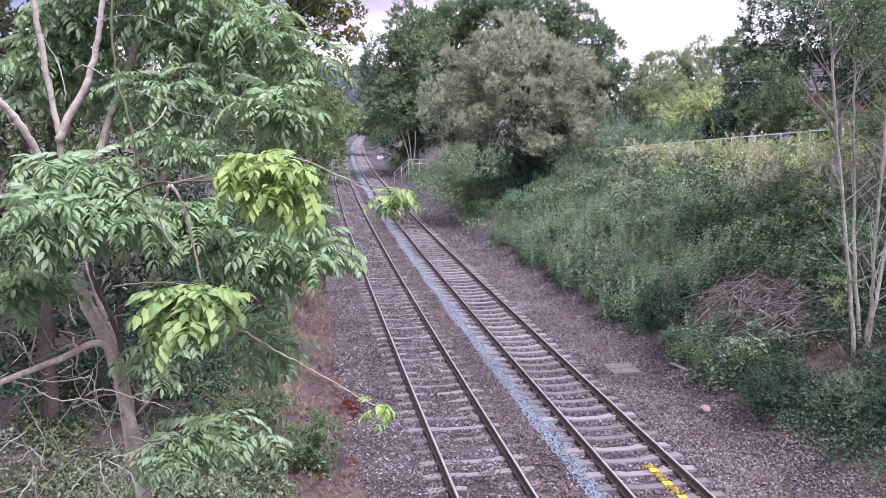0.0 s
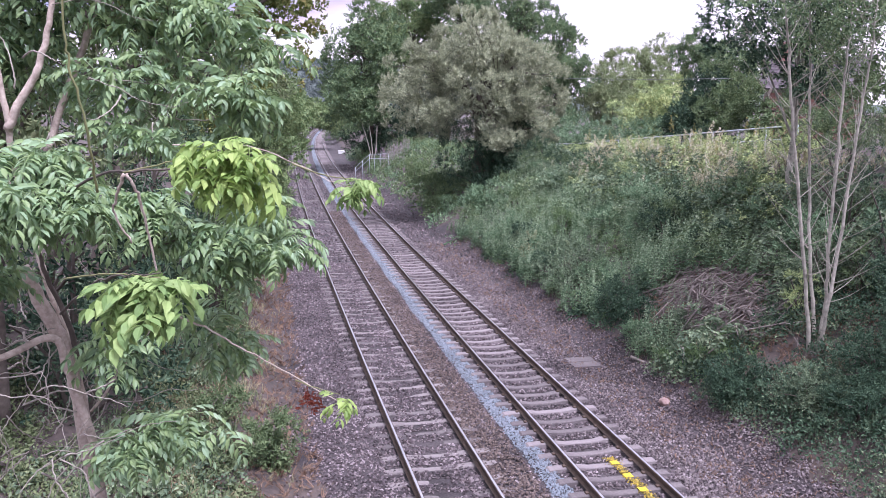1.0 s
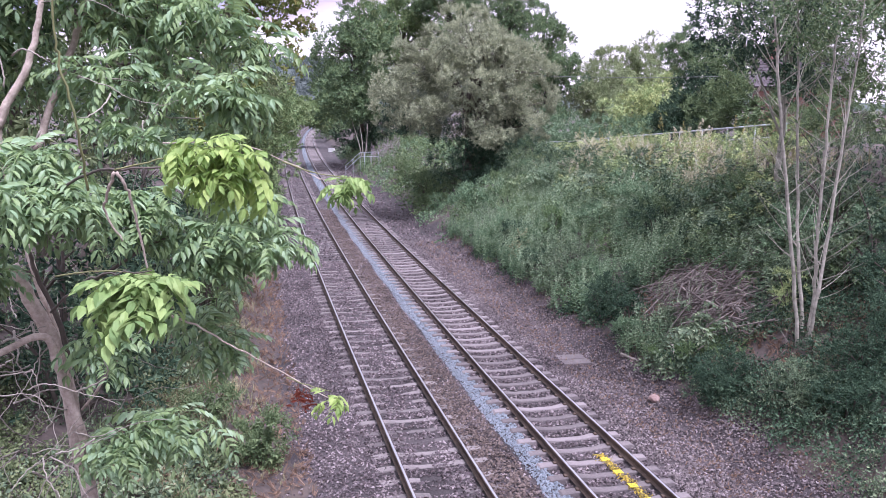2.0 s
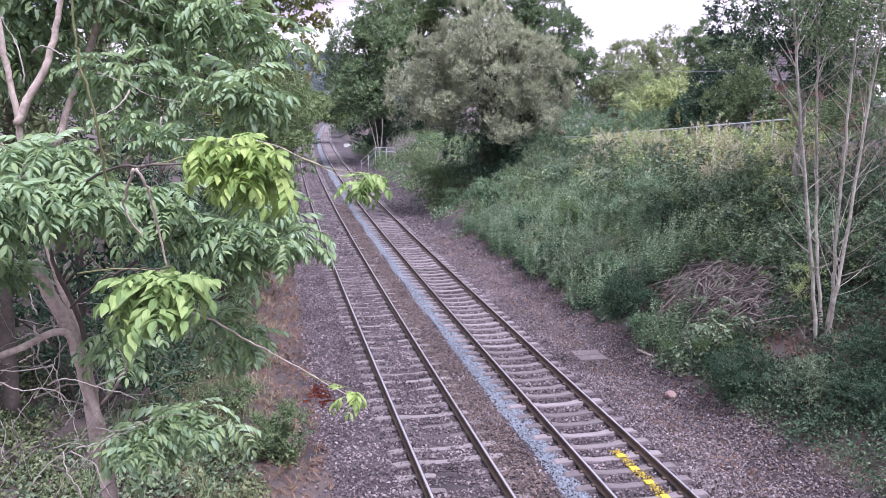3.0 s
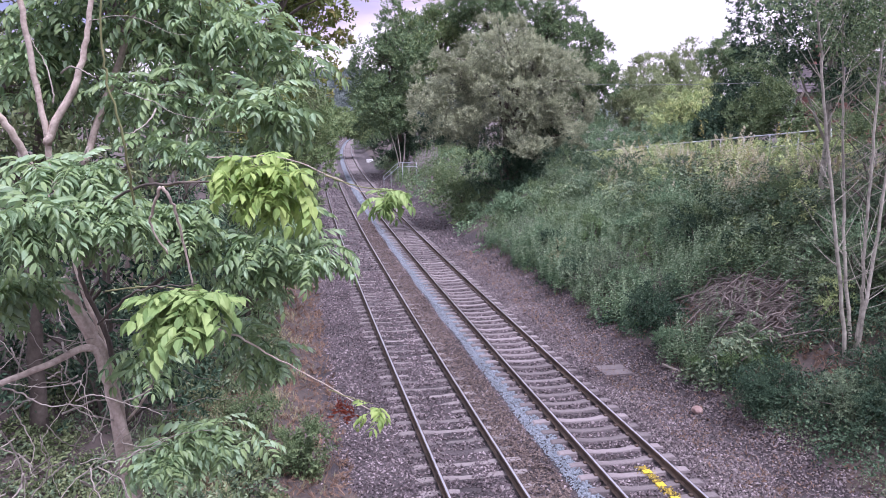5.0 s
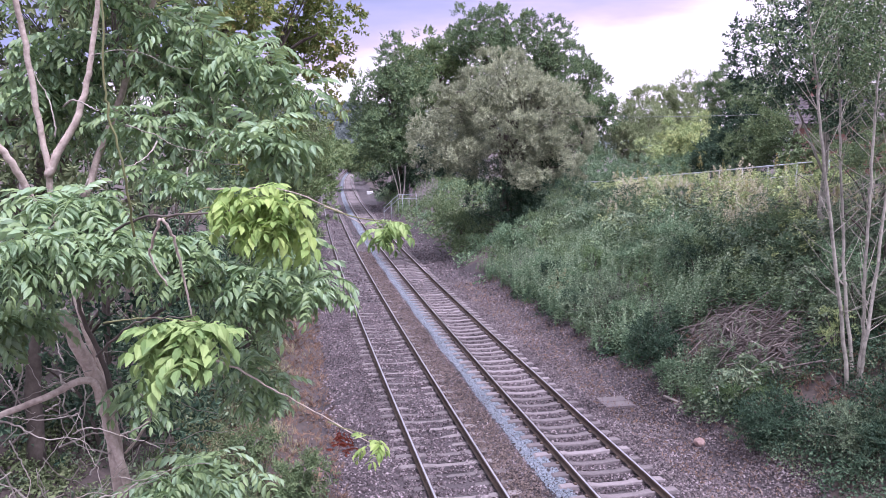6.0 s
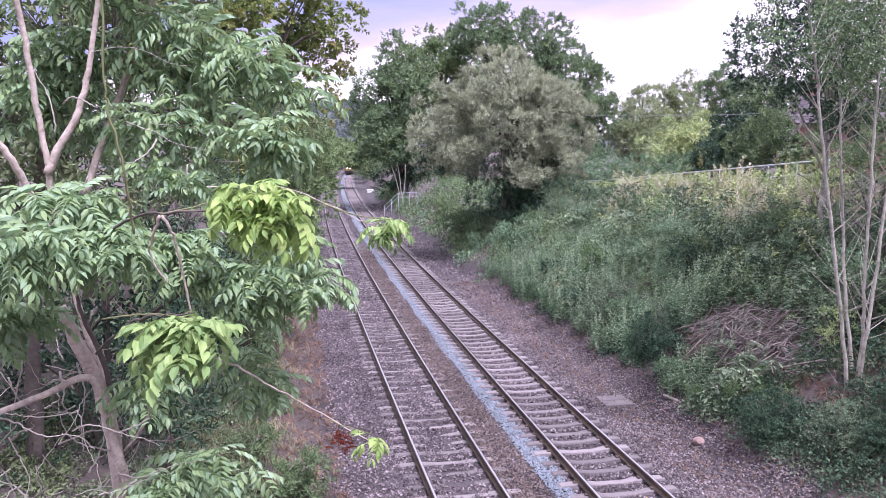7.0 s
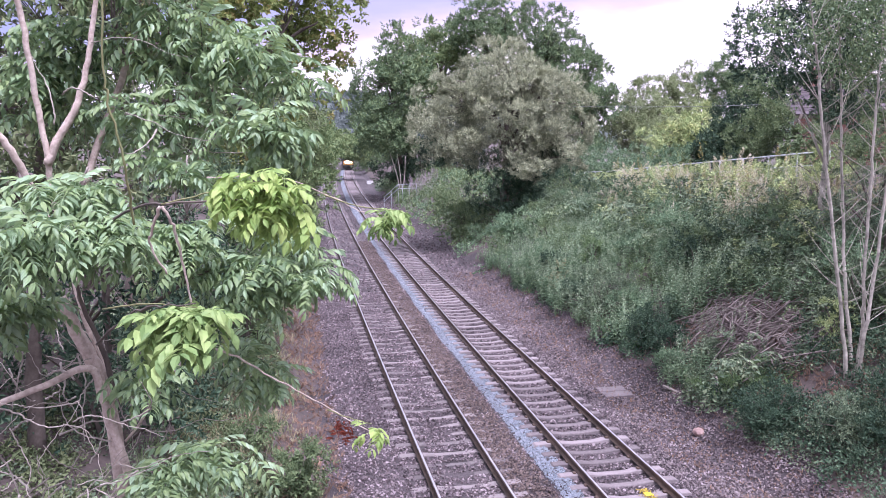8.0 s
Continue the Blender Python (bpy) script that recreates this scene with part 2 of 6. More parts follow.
def tube(path, radii, sides=6):
    """Corners and triangles of a tapered tube along a path, closed at both ends."""
    path, radii = np.asarray(path, float), np.asarray(radii, float)
    way = np.gradient(path, axis=0)
    way /= np.linalg.norm(way, axis=1)[:, None] + 1e-9
    axes = np.array([(0.31, 0.94, 0.1), (0.93, -0.33, 0.1), (0.1, 0.05, 0.99)])
    ref = axes[np.argmin(np.abs(way @ axes.T).max(0))][None]
    a = np.cross(way, ref)
    a /= np.linalg.norm(a, axis=1)[:, None] + 1e-9
    b = np.cross(way, a)
    ang = np.linspace(0, 2 * np.pi, sides, endpoint=False)
    v = (path[:, None] + radii[:, None, None] * (np.cos(ang)[None, :, None] * a[:, None] + np.sin(ang)[None, :, None] * b[:, None])).reshape(-1, 3)
    f = []
    n = len(path)
    for i in range(n - 1):
        for j in range(sides):
            p, q = i * sides + j, i * sides + (j + 1) % sides
            f += [(p, q, q + sides), (p, q + sides, p + sides)]
    for j in range(1, sides - 1):
        f += [(0, j + 1, j), ((n - 1) * sides, (n - 1) * sides + j, (n - 1) * sides + j + 1)]
    return v, np.array(f)


def curved(points, steps=10, wobble=0.0):
    """A smooth line through a few points, a little uneven."""
    p = np.asarray(points, float)
    p = np.vstack([2 * p[0] - p[1], p, 2 * p[-1] - p[-2]])
    out = []
    for i in range(1, len(p) - 2):
        for t in np.linspace(0, 1, steps, endpoint=False):
            out.append(0.5 * (2 * p[i] + (p[i + 1] - p[i - 1]) * t + (2 * p[i - 1] - 5 * p[i] + 4 * p[i + 1] - p[i + 2]) * t ** 2
                              + (3 * p[i] - p[i - 1] - 3 * p[i + 1] + p[i + 2]) * t ** 3))
    out.append(p[-2])
    out = np.array(out)
    if wobble:
        out[1:-1] += rng.normal(0, wobble, (len(out) - 2, 3))
    return out


def merge(pieces):
    vs, fs, n = [], [], 0
    for v, f in pieces:
        vs.append(v)
        fs.append(np.asarray(f) + n)
        n += len(v)
    return np.vstack(vs), np.vstack(fs)


def unit(v):
    return v / (np.linalg.norm(v, axis=-1, keepdims=True) + 1e-9)


def leaf_arrays(c, d, n, length, width, fold=0.25):
    """Folded leaves: centre, the way each points, its normal, its length and width."""
    d = unit(d)
    s = unit(np.cross(n, d))
    n = np.cross(d, s)
    length, width = np.broadcast_to(length, len(c))[:, None], np.broadcast_to(width, len(c))[:, None]
    base, tip = c - d * length * 0.5, c + d * length * 0.5 - n * length * 0.12
    left = c - s * width * 0.5 + n * width * fold - d * length * 0.05
    right = c + s * width * 0.5 + n * width * fold - d * length * 0.05
    v = np.stack([base, left, tip, right], 1).reshape(-1, 3)
    k = 4 * np.arange(len(c))[:, None]
    f = np.concatenate([k + [0, 2, 1], k + [0, 3, 2]], 1).reshape(-1, 3)
    return v, f


def clump_leaves(centres, radii, per, size, slim=0.45, flat=0.75, droop=0.2, out=None):
    """Clusters of leaves round the centres, facing outward and up."""
    n = len(centres)
    which = np.repeat(np.arange(n), per)
    off = unit(rng.normal(size=(len(which), 3))) * (rng.random(len(which)) ** 0.45)[:, None]
    c = centres[which] + off * np.asarray(radii)[which][:, None] * [1, 1, flat]
    normal = unit(off * 0.7 + [0, 0, 0.55] + rng.normal(0, 0.55, c.shape))
    way = unit(off + rng.normal(0, 0.7, c.shape) - [0, 0, droop])
    length = size * rng.uniform(0.65, 1.3, len(c))
    return leaf_arrays(c, way, normal, length, length * slim)


def spots_in(ellipsoids, count, shell=0.5, gap=0.0):
    """Points spread through a set of ellipsoids (centre and radii), most near their skin."""
    vol = np.array([e[3] * e[4] + e[3] * e[5] + e[4] * e[5] for e in ellipsoids])
    pick = rng.choice(len(ellipsoids), count, p=vol / vol.sum())
    e = np.array(ellipsoids)[pick]
    u = unit(rng.normal(size=(count, 3)))
    r = shell + (1 - shell) * rng.random(count)[:, None] ** 0.6
    lump = 1 + 0.13 * np.sin(u[:, :1] * 5 + e[:, :1]) + 0.11 * np.sin(u[:, 1:2] * 7 + e[:, 1:2] * 2) + 0.1 * np.sin(u[:, 2:] * 8)
    return e[:, :3] + u * r * e[:, 3:] * lump


def spray(leaves, length, leaf, slim, spread=1.0, lift=0.45):
    """A leafy twig that grows along z: leaves wind round it, smaller towards the tip."""
    t = (np.arange(leaves) + 0.6) / leaves
    a = 2.4 * np.arange(leaves) + rng.normal(0, 0.3, leaves)
    r = np.stack([np.cos(a), np.sin(a), 0 * a], 1)
    d = unit(r * spread * (1.1 - 0.6 * t)[:, None] + np.array([0, 0, 1.0]) * (lift + 0.7 * t ** 2)[:, None])
    size = leaf * (1.1 - 0.35 * t) * rng.uniform(0.85, 1.15, leaves)
    c = np.stack([0 * t, 0 * t, t * length], 1) + d * size[:, None] * 0.55
    n = unit(np.array([0, 0, 1.0]) - 0.3 * r + rng.normal(0, 0.25, (leaves, 3)))
    return leaf_arrays(c, d, n, size, size * slim)


def aim(at, way, size):
    """Matrices at points whose z axes follow the ways given, turned at random about them."""
    n = len(at)
    z = unit(way)
    x = unit(np.cross(rng.normal(size=(n, 3)), z))
    m = np.zeros((n, 4, 4))
    s = np.broadcast_to(size, n)[:, None]
    m[:, :3, 0], m[:, :3, 1], m[:, :3, 2], m[:, :3, 3], m[:, 3, 3] = x * s, np.cross(z, x) * s, z * s, at, 1
    return m


def leafy_lobes(ellipsoids, lobes, lobe_r, per, rise=0.35, shell=0.72):
    """Leaf twigs on the outer, upper sides of many lobes that sit on the skin of a crown. Returns places, ways and the lobes."""
    e = np.array(ellipsoids, float)
    c = spots_in(ellipsoids, lobes, shell)
    q = (c[:, None] - e[None, :, :3]) / e[None, :, 3:]
    near = e[np.argmin((q ** 2).sum(2), axis=1)]
    out = unit((c - near[:, :3]) / near[:, 3:])
    k = np.repeat(np.arange(lobes), per)
    r = (lobe_r * rng.uniform(0.55, 1.35, lobes))[k][:, None]
    u = unit(rng.normal(size=(len(k), 3)) * 0.75 + out[k] * 0.75 + [0, 0, 0.42])
    at = c[k] + u * r * [1, 1, 0.8] * rng.uniform(0.6, 1.05, (len(k), 1))
    return at, unit(u + [0, 0, rise] + rng.normal(0, 0.3, u.shape)), c


def scatter_parts(templates, mats):
    """As scatter, for shapes that also give each triangle's material slot."""
    which = rng.integers(0, len(templates), len(mats))
    vs, fs, ps, n = [], [], [], 0
    for k, (v, f, p) in enumerate(templates):
        m = mats[which == k]
        w = np.einsum("nij,vj->nvi", m[:, :3, :3], v) + m[:, None, :3, 3]
        vs.append(w.reshape(-1, 3))
        fs.append((np.asarray(f)[None] + n + len(v) * np.arange(len(m))[:, None, None]).reshape(-1, 3))
        ps.append(np.tile(p, len(m)))
        n += w.shape[0] * w.shape[1]
    return np.vstack(vs), np.vstack(fs), np.concatenate(ps)


def scatter(templates, mats):
    """Many copies of a few small shapes in one mesh. mats: n matrices 4 x 4."""
    which = rng.integers(0, len(templates), len(mats))
    vs, fs, n = [], [], 0
    for k, (v, f) in enumerate(templates):
        m = mats[which == k]
        if not len(m):
            continue
        w = np.einsum("nij,vj->nvi", m[:, :3, :3], v) + m[:, None, :3, 3]
        vs.append(w.reshape(-1, 3))
        fs.append((np.asarray(f)[None] + n + len(v) * np.arange(len(m))[:, None, None]).reshape(-1, 3))
        n += w.shape[0] * w.shape[1]
    return np.vstack(vs), np.vstack(fs)


def poses_np(at, scale, tilt=0.15, turn=None):
    """Matrices at points, turned at random about the upright and tilted a little."""
    n = len(at)
    a = rng.uniform(0, 2 * np.pi, n) if turn is None else turn
    tx, ty = rng.normal(0, tilt, n), rng.normal(0, tilt, n)
    z = unit(np.stack([tx, ty, np.ones(n)], 1))
    x = unit(np.cross(np.stack([-np.sin(a), np.cos(a), 0 * a], 1), z))
    y = np.cross(z, x)
    m = np.zeros((n, 4, 4))
    s = np.broadcast_to(scale, n)
    m[:, :3, 0], m[:, :3, 1], m[:, :3, 2], m[:, :3, 3] = x * s[:, None], y * s[:, None], z * s[:, None], at
    m[:, 3, 3] = 1
    return m


# ---- the lie of the land ----
LEFT_TRACK, RIGHT_TRACK = 3.62, 6.97
BEND, BEND_FROM = 2.355e-4, 19.1
PITCH_OF_SLEEPERS = 0.643


def swing(y):
    return BEND * np.maximum(np.asarray(y, float) - BEND_FROM, 0) ** 2


def crest(y):
    return np.interp(y, [0, 25, 52, 90, 140, 400], [6.2, 5.9, 4.0, 3.0, 2.0, 1.5])


def ground_at(x, y):
    x, y = np.asarray(x, float), np.asarray(y, float)
    u = x - swing(np.minimum(y, 420))
    right = np.minimum(-0.33 + np.clip((u - 9.9) * 0.6, 0, None), crest(y) + np.clip(u - 20, 0, 60) * 0.01)
    left = -0.35 + np.clip((0.3 - u) * 0.42, 0, 4.2)
    bed = -0.25 - 0.06 * np.clip(np.abs(u - 5.2) - 3.4, 0, 9)
    z = np.where(u > 9.9, right, np.where(u < 0.3, left, bed))
    bumps = 0.10 * np.sin(x * 1.3 + y * 0.7) * np.sin(y * 0.9 - x * 0.4) + 0.06 * np.sin(x * 3.1 + 2) * np.sin(y * 2.7)
    edge = np.clip(np.maximum(u - 10.2, 0.0 - u), 0, 1)
    return z + bumps * edge


def build_ground():
    xs = np.unique(np.concatenate([np.arange(-14, 26, 0.7), [0.0, 0.3, 1.8, 5.2, 8.6, 9.88, 10.2, 10.6, 11.0], np.linspace(-60, -14, 24), np.linspace(26, 110, 40), np.linspace(-3000, -60, 12), np.linspace(110, 3000, 12)]))
    ys = np.unique(np.concatenate([np.arange(-10, 70, 0.9), np.linspace(70, 330, 70), np.linspace(-400, -10, 12), np.linspace(330, 4000, 26)]))
    gx, gy = np.meshgrid(xs, ys)
    wx = gx + np.where((gx > -30) & (gx < 60), swing(np.clip(gy, 0, 420)), 0)
    v = np.stack([wx, gy, ground_at(wx, gy)], -1).reshape(-1, 3)
    nx, ny = len(xs), len(ys)
    i = (np.arange(ny - 1)[:, None] * nx + np.arange(nx - 1)[None]).ravel()
    f = np.concatenate([np.stack([i, i + 1, i + nx + 1], 1), np.stack([i, i + nx + 1, i + nx], 1)])
    u = (v - np.stack([swing(np.clip(v[:, 1], 0, 420)), 0 * v[:, 0], 0 * v[:, 0]], 1))[f].mean(1)[:, 0]
    wavy = 0.25 * np.sin(v[f].mean(1)[:, 1] * 1.7)
    picks = np.where((u > 0.85 + wavy) & (u < 10.7 + wavy), 1, 0)
    ob = new("ground", np_mesh("ground", v, f, [SOIL, BALLAST_BED], True, picks))
    tagged(ob, "brown soil banks on both sides of a dark ballast bed", "ground", kind="structure")


build_ground()

# ---- railway ----


def along(offset, ys):
    return np.stack([offset + swing(ys), ys, 0 * ys], 1)


def rail_mesh():
    """Flat-bottomed rail: foot, web and worn head; the running surface is bright."""
    prof = np.array([(-0.07, -0.159), (0.07, -0.159), (0.07, -0.148), (0.012, -0.125), (0.012, -0.045), (0.036, -0.034),
                     (0.036, -0.010), (0.022, 0.0), (-0.022, 0.0), (-0.036, -0.010), (-0.036, -0.034), (-0.012, -0.045), (-0.012, -0.125), (-0.07, -0.148)])
    return prof


def build_rail(centre, side, track):
    prof = rail_mesh()
    ys = np.concatenate([np.arange(-6, 60, 1.5), np.arange(60, 420, 4.0)])
    base = along(centre + side, ys)
    v = np.concatenate([np.stack([base[:, 0] + px, base[:, 1], np.full(len(ys), pz)], 1)[:, None] for px, pz in prof], 1)
    k = len(prof)
    f, picks = [], []
    for i in range(len(ys) - 1):
        for j in range(k):
            a, b = i * k + j, i * k + (j + 1) % k
            f += [(a, b, b + k), (a, b + k, a + k)]
            picks += [1 if j == 7 else 0] * 2
    part("rail", np_mesh("rail", v.reshape(-1, 3), f, [RAIL_RUST, RAIL_STEEL], False, picks), track, "rusty steel rail with a bright worn head")


def sleeper_mesh(name, mat, dip, half=1.25, width=0.125):
    """A pre-stressed sleeper: high rail seats, a lower waist, chamfered ends."""
    xs = [-half, -half + 0.05, -0.95, -0.55, -0.3, 0.3, 0.55, 0.95, half - 0.05, half]
    zs = [-0.06, -0.01, 0, -0.01, -dip, -dip, -0.01, 0, -0.01, -0.06]
    v = []
    for x, z in zip(xs, zs):
        w = width * (0.88 if abs(x) < 0.4 else 1)
        v += [(x, -w - 0.02, -0.22), (x, -w + 0.015, z - 0.012), (x, -w + 0.035, z), (x, w - 0.035, z), (x, w - 0.015, z - 0.012), (x, w + 0.02, -0.22)]
    f = []
    for i in range(len(xs) - 1):
        for j in range(5):
            a = i * 6 + j
            f += [(a, a + 6, a + 7), (a, a + 7, a + 1)]
    for j in range(1, 5):
        f += [(0, j, j + 1), (54, 54 + j + 1, 54 + j)]
    return np_mesh(name, v, f, mat)


def clip_mesh():
    bm = bmesh.new()
    box(bm, -0.035, 0.035, -0.05, 0.05, -0.005, 0.035, 0.012)
    me = bpy.data.meshes.new("rail_clip")
    bm.to_mesh(me)
    bm.free()
    me.materials.append(RAIL_RUST)
    return me


def build_track(centre, label, mesh, top, start, clips):
    track = anchor("railway_track", (0, 0, 0), label, "railway track", "pair of railway tracks")
    for side in (-0.7525, 0.7525):
        build_rail(centre, side, track)
    clip_data = clip_mesh()
    total = 520
    ys = start + PITCH_OF_SLEEPERS * np.arange(total) + rng.normal(0, 0.015, total)
    at = along(centre, ys)
    turn = np.arctan(-2 * BEND * np.maximum(ys - BEND_FROM, 0))
    rest = []
    for i in range(total):
        z = top + rng.normal(0, 0.006)
        if i < 290:
            s = part("sleeper", mesh, track)
            s.location = (at[i, 0] + rng.normal(0, 0.015), ys[i], z)
            s.rotation_euler = (rng.normal(0, 0.01), rng.normal(0, 0.004), turn[i] + rng.normal(0, 0.008))
            if i < clips:
                for side in (-0.8575, -0.6475, 0.6475, 0.8575):
                    c = part("rail_clip", clip_data, s)
                    c.location = (side, 0, 0.0)
        else:
            rest.append((at[i, 0], ys[i], z))
    v = np.array([w.co for w in mesh.vertices])
    f = np.array([w.vertices for w in mesh.polygons])
    m = poses_np(np.array(rest), 1.0, 0.0, np.zeros(len(rest)))
    vv, ff = scatter([(v, f)], m)
    tagged(part("far_sleepers", np_mesh("far_sleepers", vv, ff, mesh.materials[0]), track), kind="stuff")
    return track


right_track = build_track(RIGHT_TRACK, "railway track with pale dished concrete sleepers and rusty rails", sleeper_mesh("sleeper", CONCRETE, 0.045), -0.165, 9.826, 60)
left_track = build_track(LEFT_TRACK, "railway track with sleepers half buried in dirty ballast", sleeper_mesh("old_sleeper", OLD_CONCRETE, 0.035), -0.213, 9.8, 0)


def stone_templates(count=5):
    out = []
    for _ in range(count):
        v = np.array([(1, 0, 0), (-1, 0, 0), (0, 1, 0), (0, -1, 0), (0, 0, 1), (0, 0, -1)], float) * rng.uniform(0.6, 1.15, (6, 1)) + rng.normal(0, 0.18, (6, 3))
        v[5] *= 0.3
        f = [(0, 2, 4), (2, 1, 4), (1, 3, 4), (3, 0, 4)]
        v = v[:5]
        out.append((v, np.array(f)))
    return out


def spread_stones(name, count, u_range, y_range, size, mat, label, rise=0.0, weight=None, near=1.0):
    y = y_range[0] + (y_range[1] - y_range[0]) * rng.random(count) ** near
    u = rng.uniform(*u_range, count)
    if weight is not None:
        keep = rng.random(count) < weight(u, y)
        u, y = u[keep], y[keep]
    x = u + swing(y)
    s = size * rng.uniform(0.55, 1.25, len(u))
    z = ground_at(x, y) + rise + s * 0.15
    m = poses_np(np.stack([x, y, z], 1), s, 0.45)
    v, f = scatter(stone_templates(), m)
    ob = new(name, np_mesh(name, v, f, mat))
    return tagged(ob, label, "ballast", kind="stuff")


def on_bed(u, y):
    """Stones lie between and beside the sleepers of the right track, and over those of the left one."""
    r = np.abs(u - RIGHT_TRACK)
    gap = np.abs(((y - 9.826) / PITCH_OF_SLEEPERS + 0.5) % 1 - 0.5) * PITCH_OF_SLEEPERS
    clear = (r < 1.2) & (gap < 0.15)
    l = np.abs(u - LEFT_TRACK)
    gap2 = np.abs(((y - 9.8) / PITCH_OF_SLEEPERS + 0.5) % 1 - 0.5) * PITCH_OF_SLEEPERS
    show = (l < 0.66) & (gap2 < 0.11) & (np.sin(y * 1.7 + u * 2.3) + np.sin(u * 5.1 - y * 0.6) > -0.25)
    on_rail = (np.abs(r - 0.7525) < 0.09) | (np.abs(l - 0.7525) < 0.09)
    strip = np.abs(u - 5.71) < 0.26
    brown = (u > 4.45) & (u < 5.35)
    verge = u < 0.95 + 0.14 * np.sin(y * 1.3) + 0.1 * np.sin(y * 3.7)
    return np.where(clear | show | on_rail | strip, 0.0, np.where(verge, 0.12, 1.0)) * np.where(clear | show | on_rail | strip, 0.0, np.where(brown, 0.35, 1.0))


spread_stones("ballast", 98000, (0.3, 10.75), (9.5, 40), 0.036, STONE, "purple-grey crushed stone ballast between and beside the tracks", 0.012, on_bed, 1.25)
spread_stones("ballast", 22000, (0.3, 10.4), (38, 110), 0.065, STONE, "purple-grey crushed stone ballast farther along the line", 0.01, on_bed, 1.3)
spread_stones("shoulder_ballast", 16000, (8.25, 10.9), (10, 46), 0.034, SHOULDER_STONE, "pale pinkish-brown stones along the shoulder", 0.03, lambda u, y: np.clip(0.7 + 0.5 * np.sin(y * 0.8 + u) * np.sin(u * 2.1 - y * 0.3), 0.15, 1), 1.25)
spread_stones("rusty_ballast", 15000, (4.4, 5.4), (9.5, 60), 0.04, BROWN_STONE, "rust-brown ballast between the two tracks", 0.02, lambda u, y: np.where(np.abs(u - LEFT_TRACK) < 0.85, 0, 1.0), 1.3)
spread_stones("pale_ballast_strip", 30000, (5.35, 6.07), (9.5, 70), 0.029, NEW_STONE, "strip of fresh blue-grey ballast beside the rail", 0.03, lambda u, y: np.clip((0.27 + 0.03 * np.sin(y * 1.1) - np.abs(u - 5.71 - 0.02 * np.sin(y * 0.8))) / 0.07, 0, 1), 1.4)
spread_stones("pale_ballast_strip", 8000, (5.45, 5.97), (68, 330), 0.09, NEW_STONE, "strip of fresh blue-grey ballast running into the distance", 0.05, None, 1.3)


def build_paint():
    """A yellow line sprayed across three sleepers and the stones between them."""
    for y0, x0 in ((15.613, 7.17), (14.97, 7.18), (14.327, 7.20), (13.684, 7.23)):
        bm = box(bmesh.new(), x0 + 0.02, x0 + 0.19, y0 - 0.085, y0 + 0.085, -0.196, -0.190)
        bm_part("paint_mark", bm, YELLOW_PAINT, right_track, "yellow sprayed line across the sleepers")
    n = 700
    y = rng.uniform(13.6, 15.9, n)
    x = 7.27 + (15.75 - y) * 0.03 + rng.normal(0, 0.06, n)
    s = 0.026 * rng.uniform(0.6, 1.2, n)
    v, f = scatter(stone_templates(), poses_np(np.stack([x, y, np.full(n, -0.212) + s * 0.2], 1), s, 0.9))
    tagged(new("painted_ballast", np_mesh("painted_ballast", v, f, YELLOW_STONE)), "ballast stones with yellow sprayed paint", "ballast", kind="stuff")


build_paint()

# ---- trees and shrubs ----


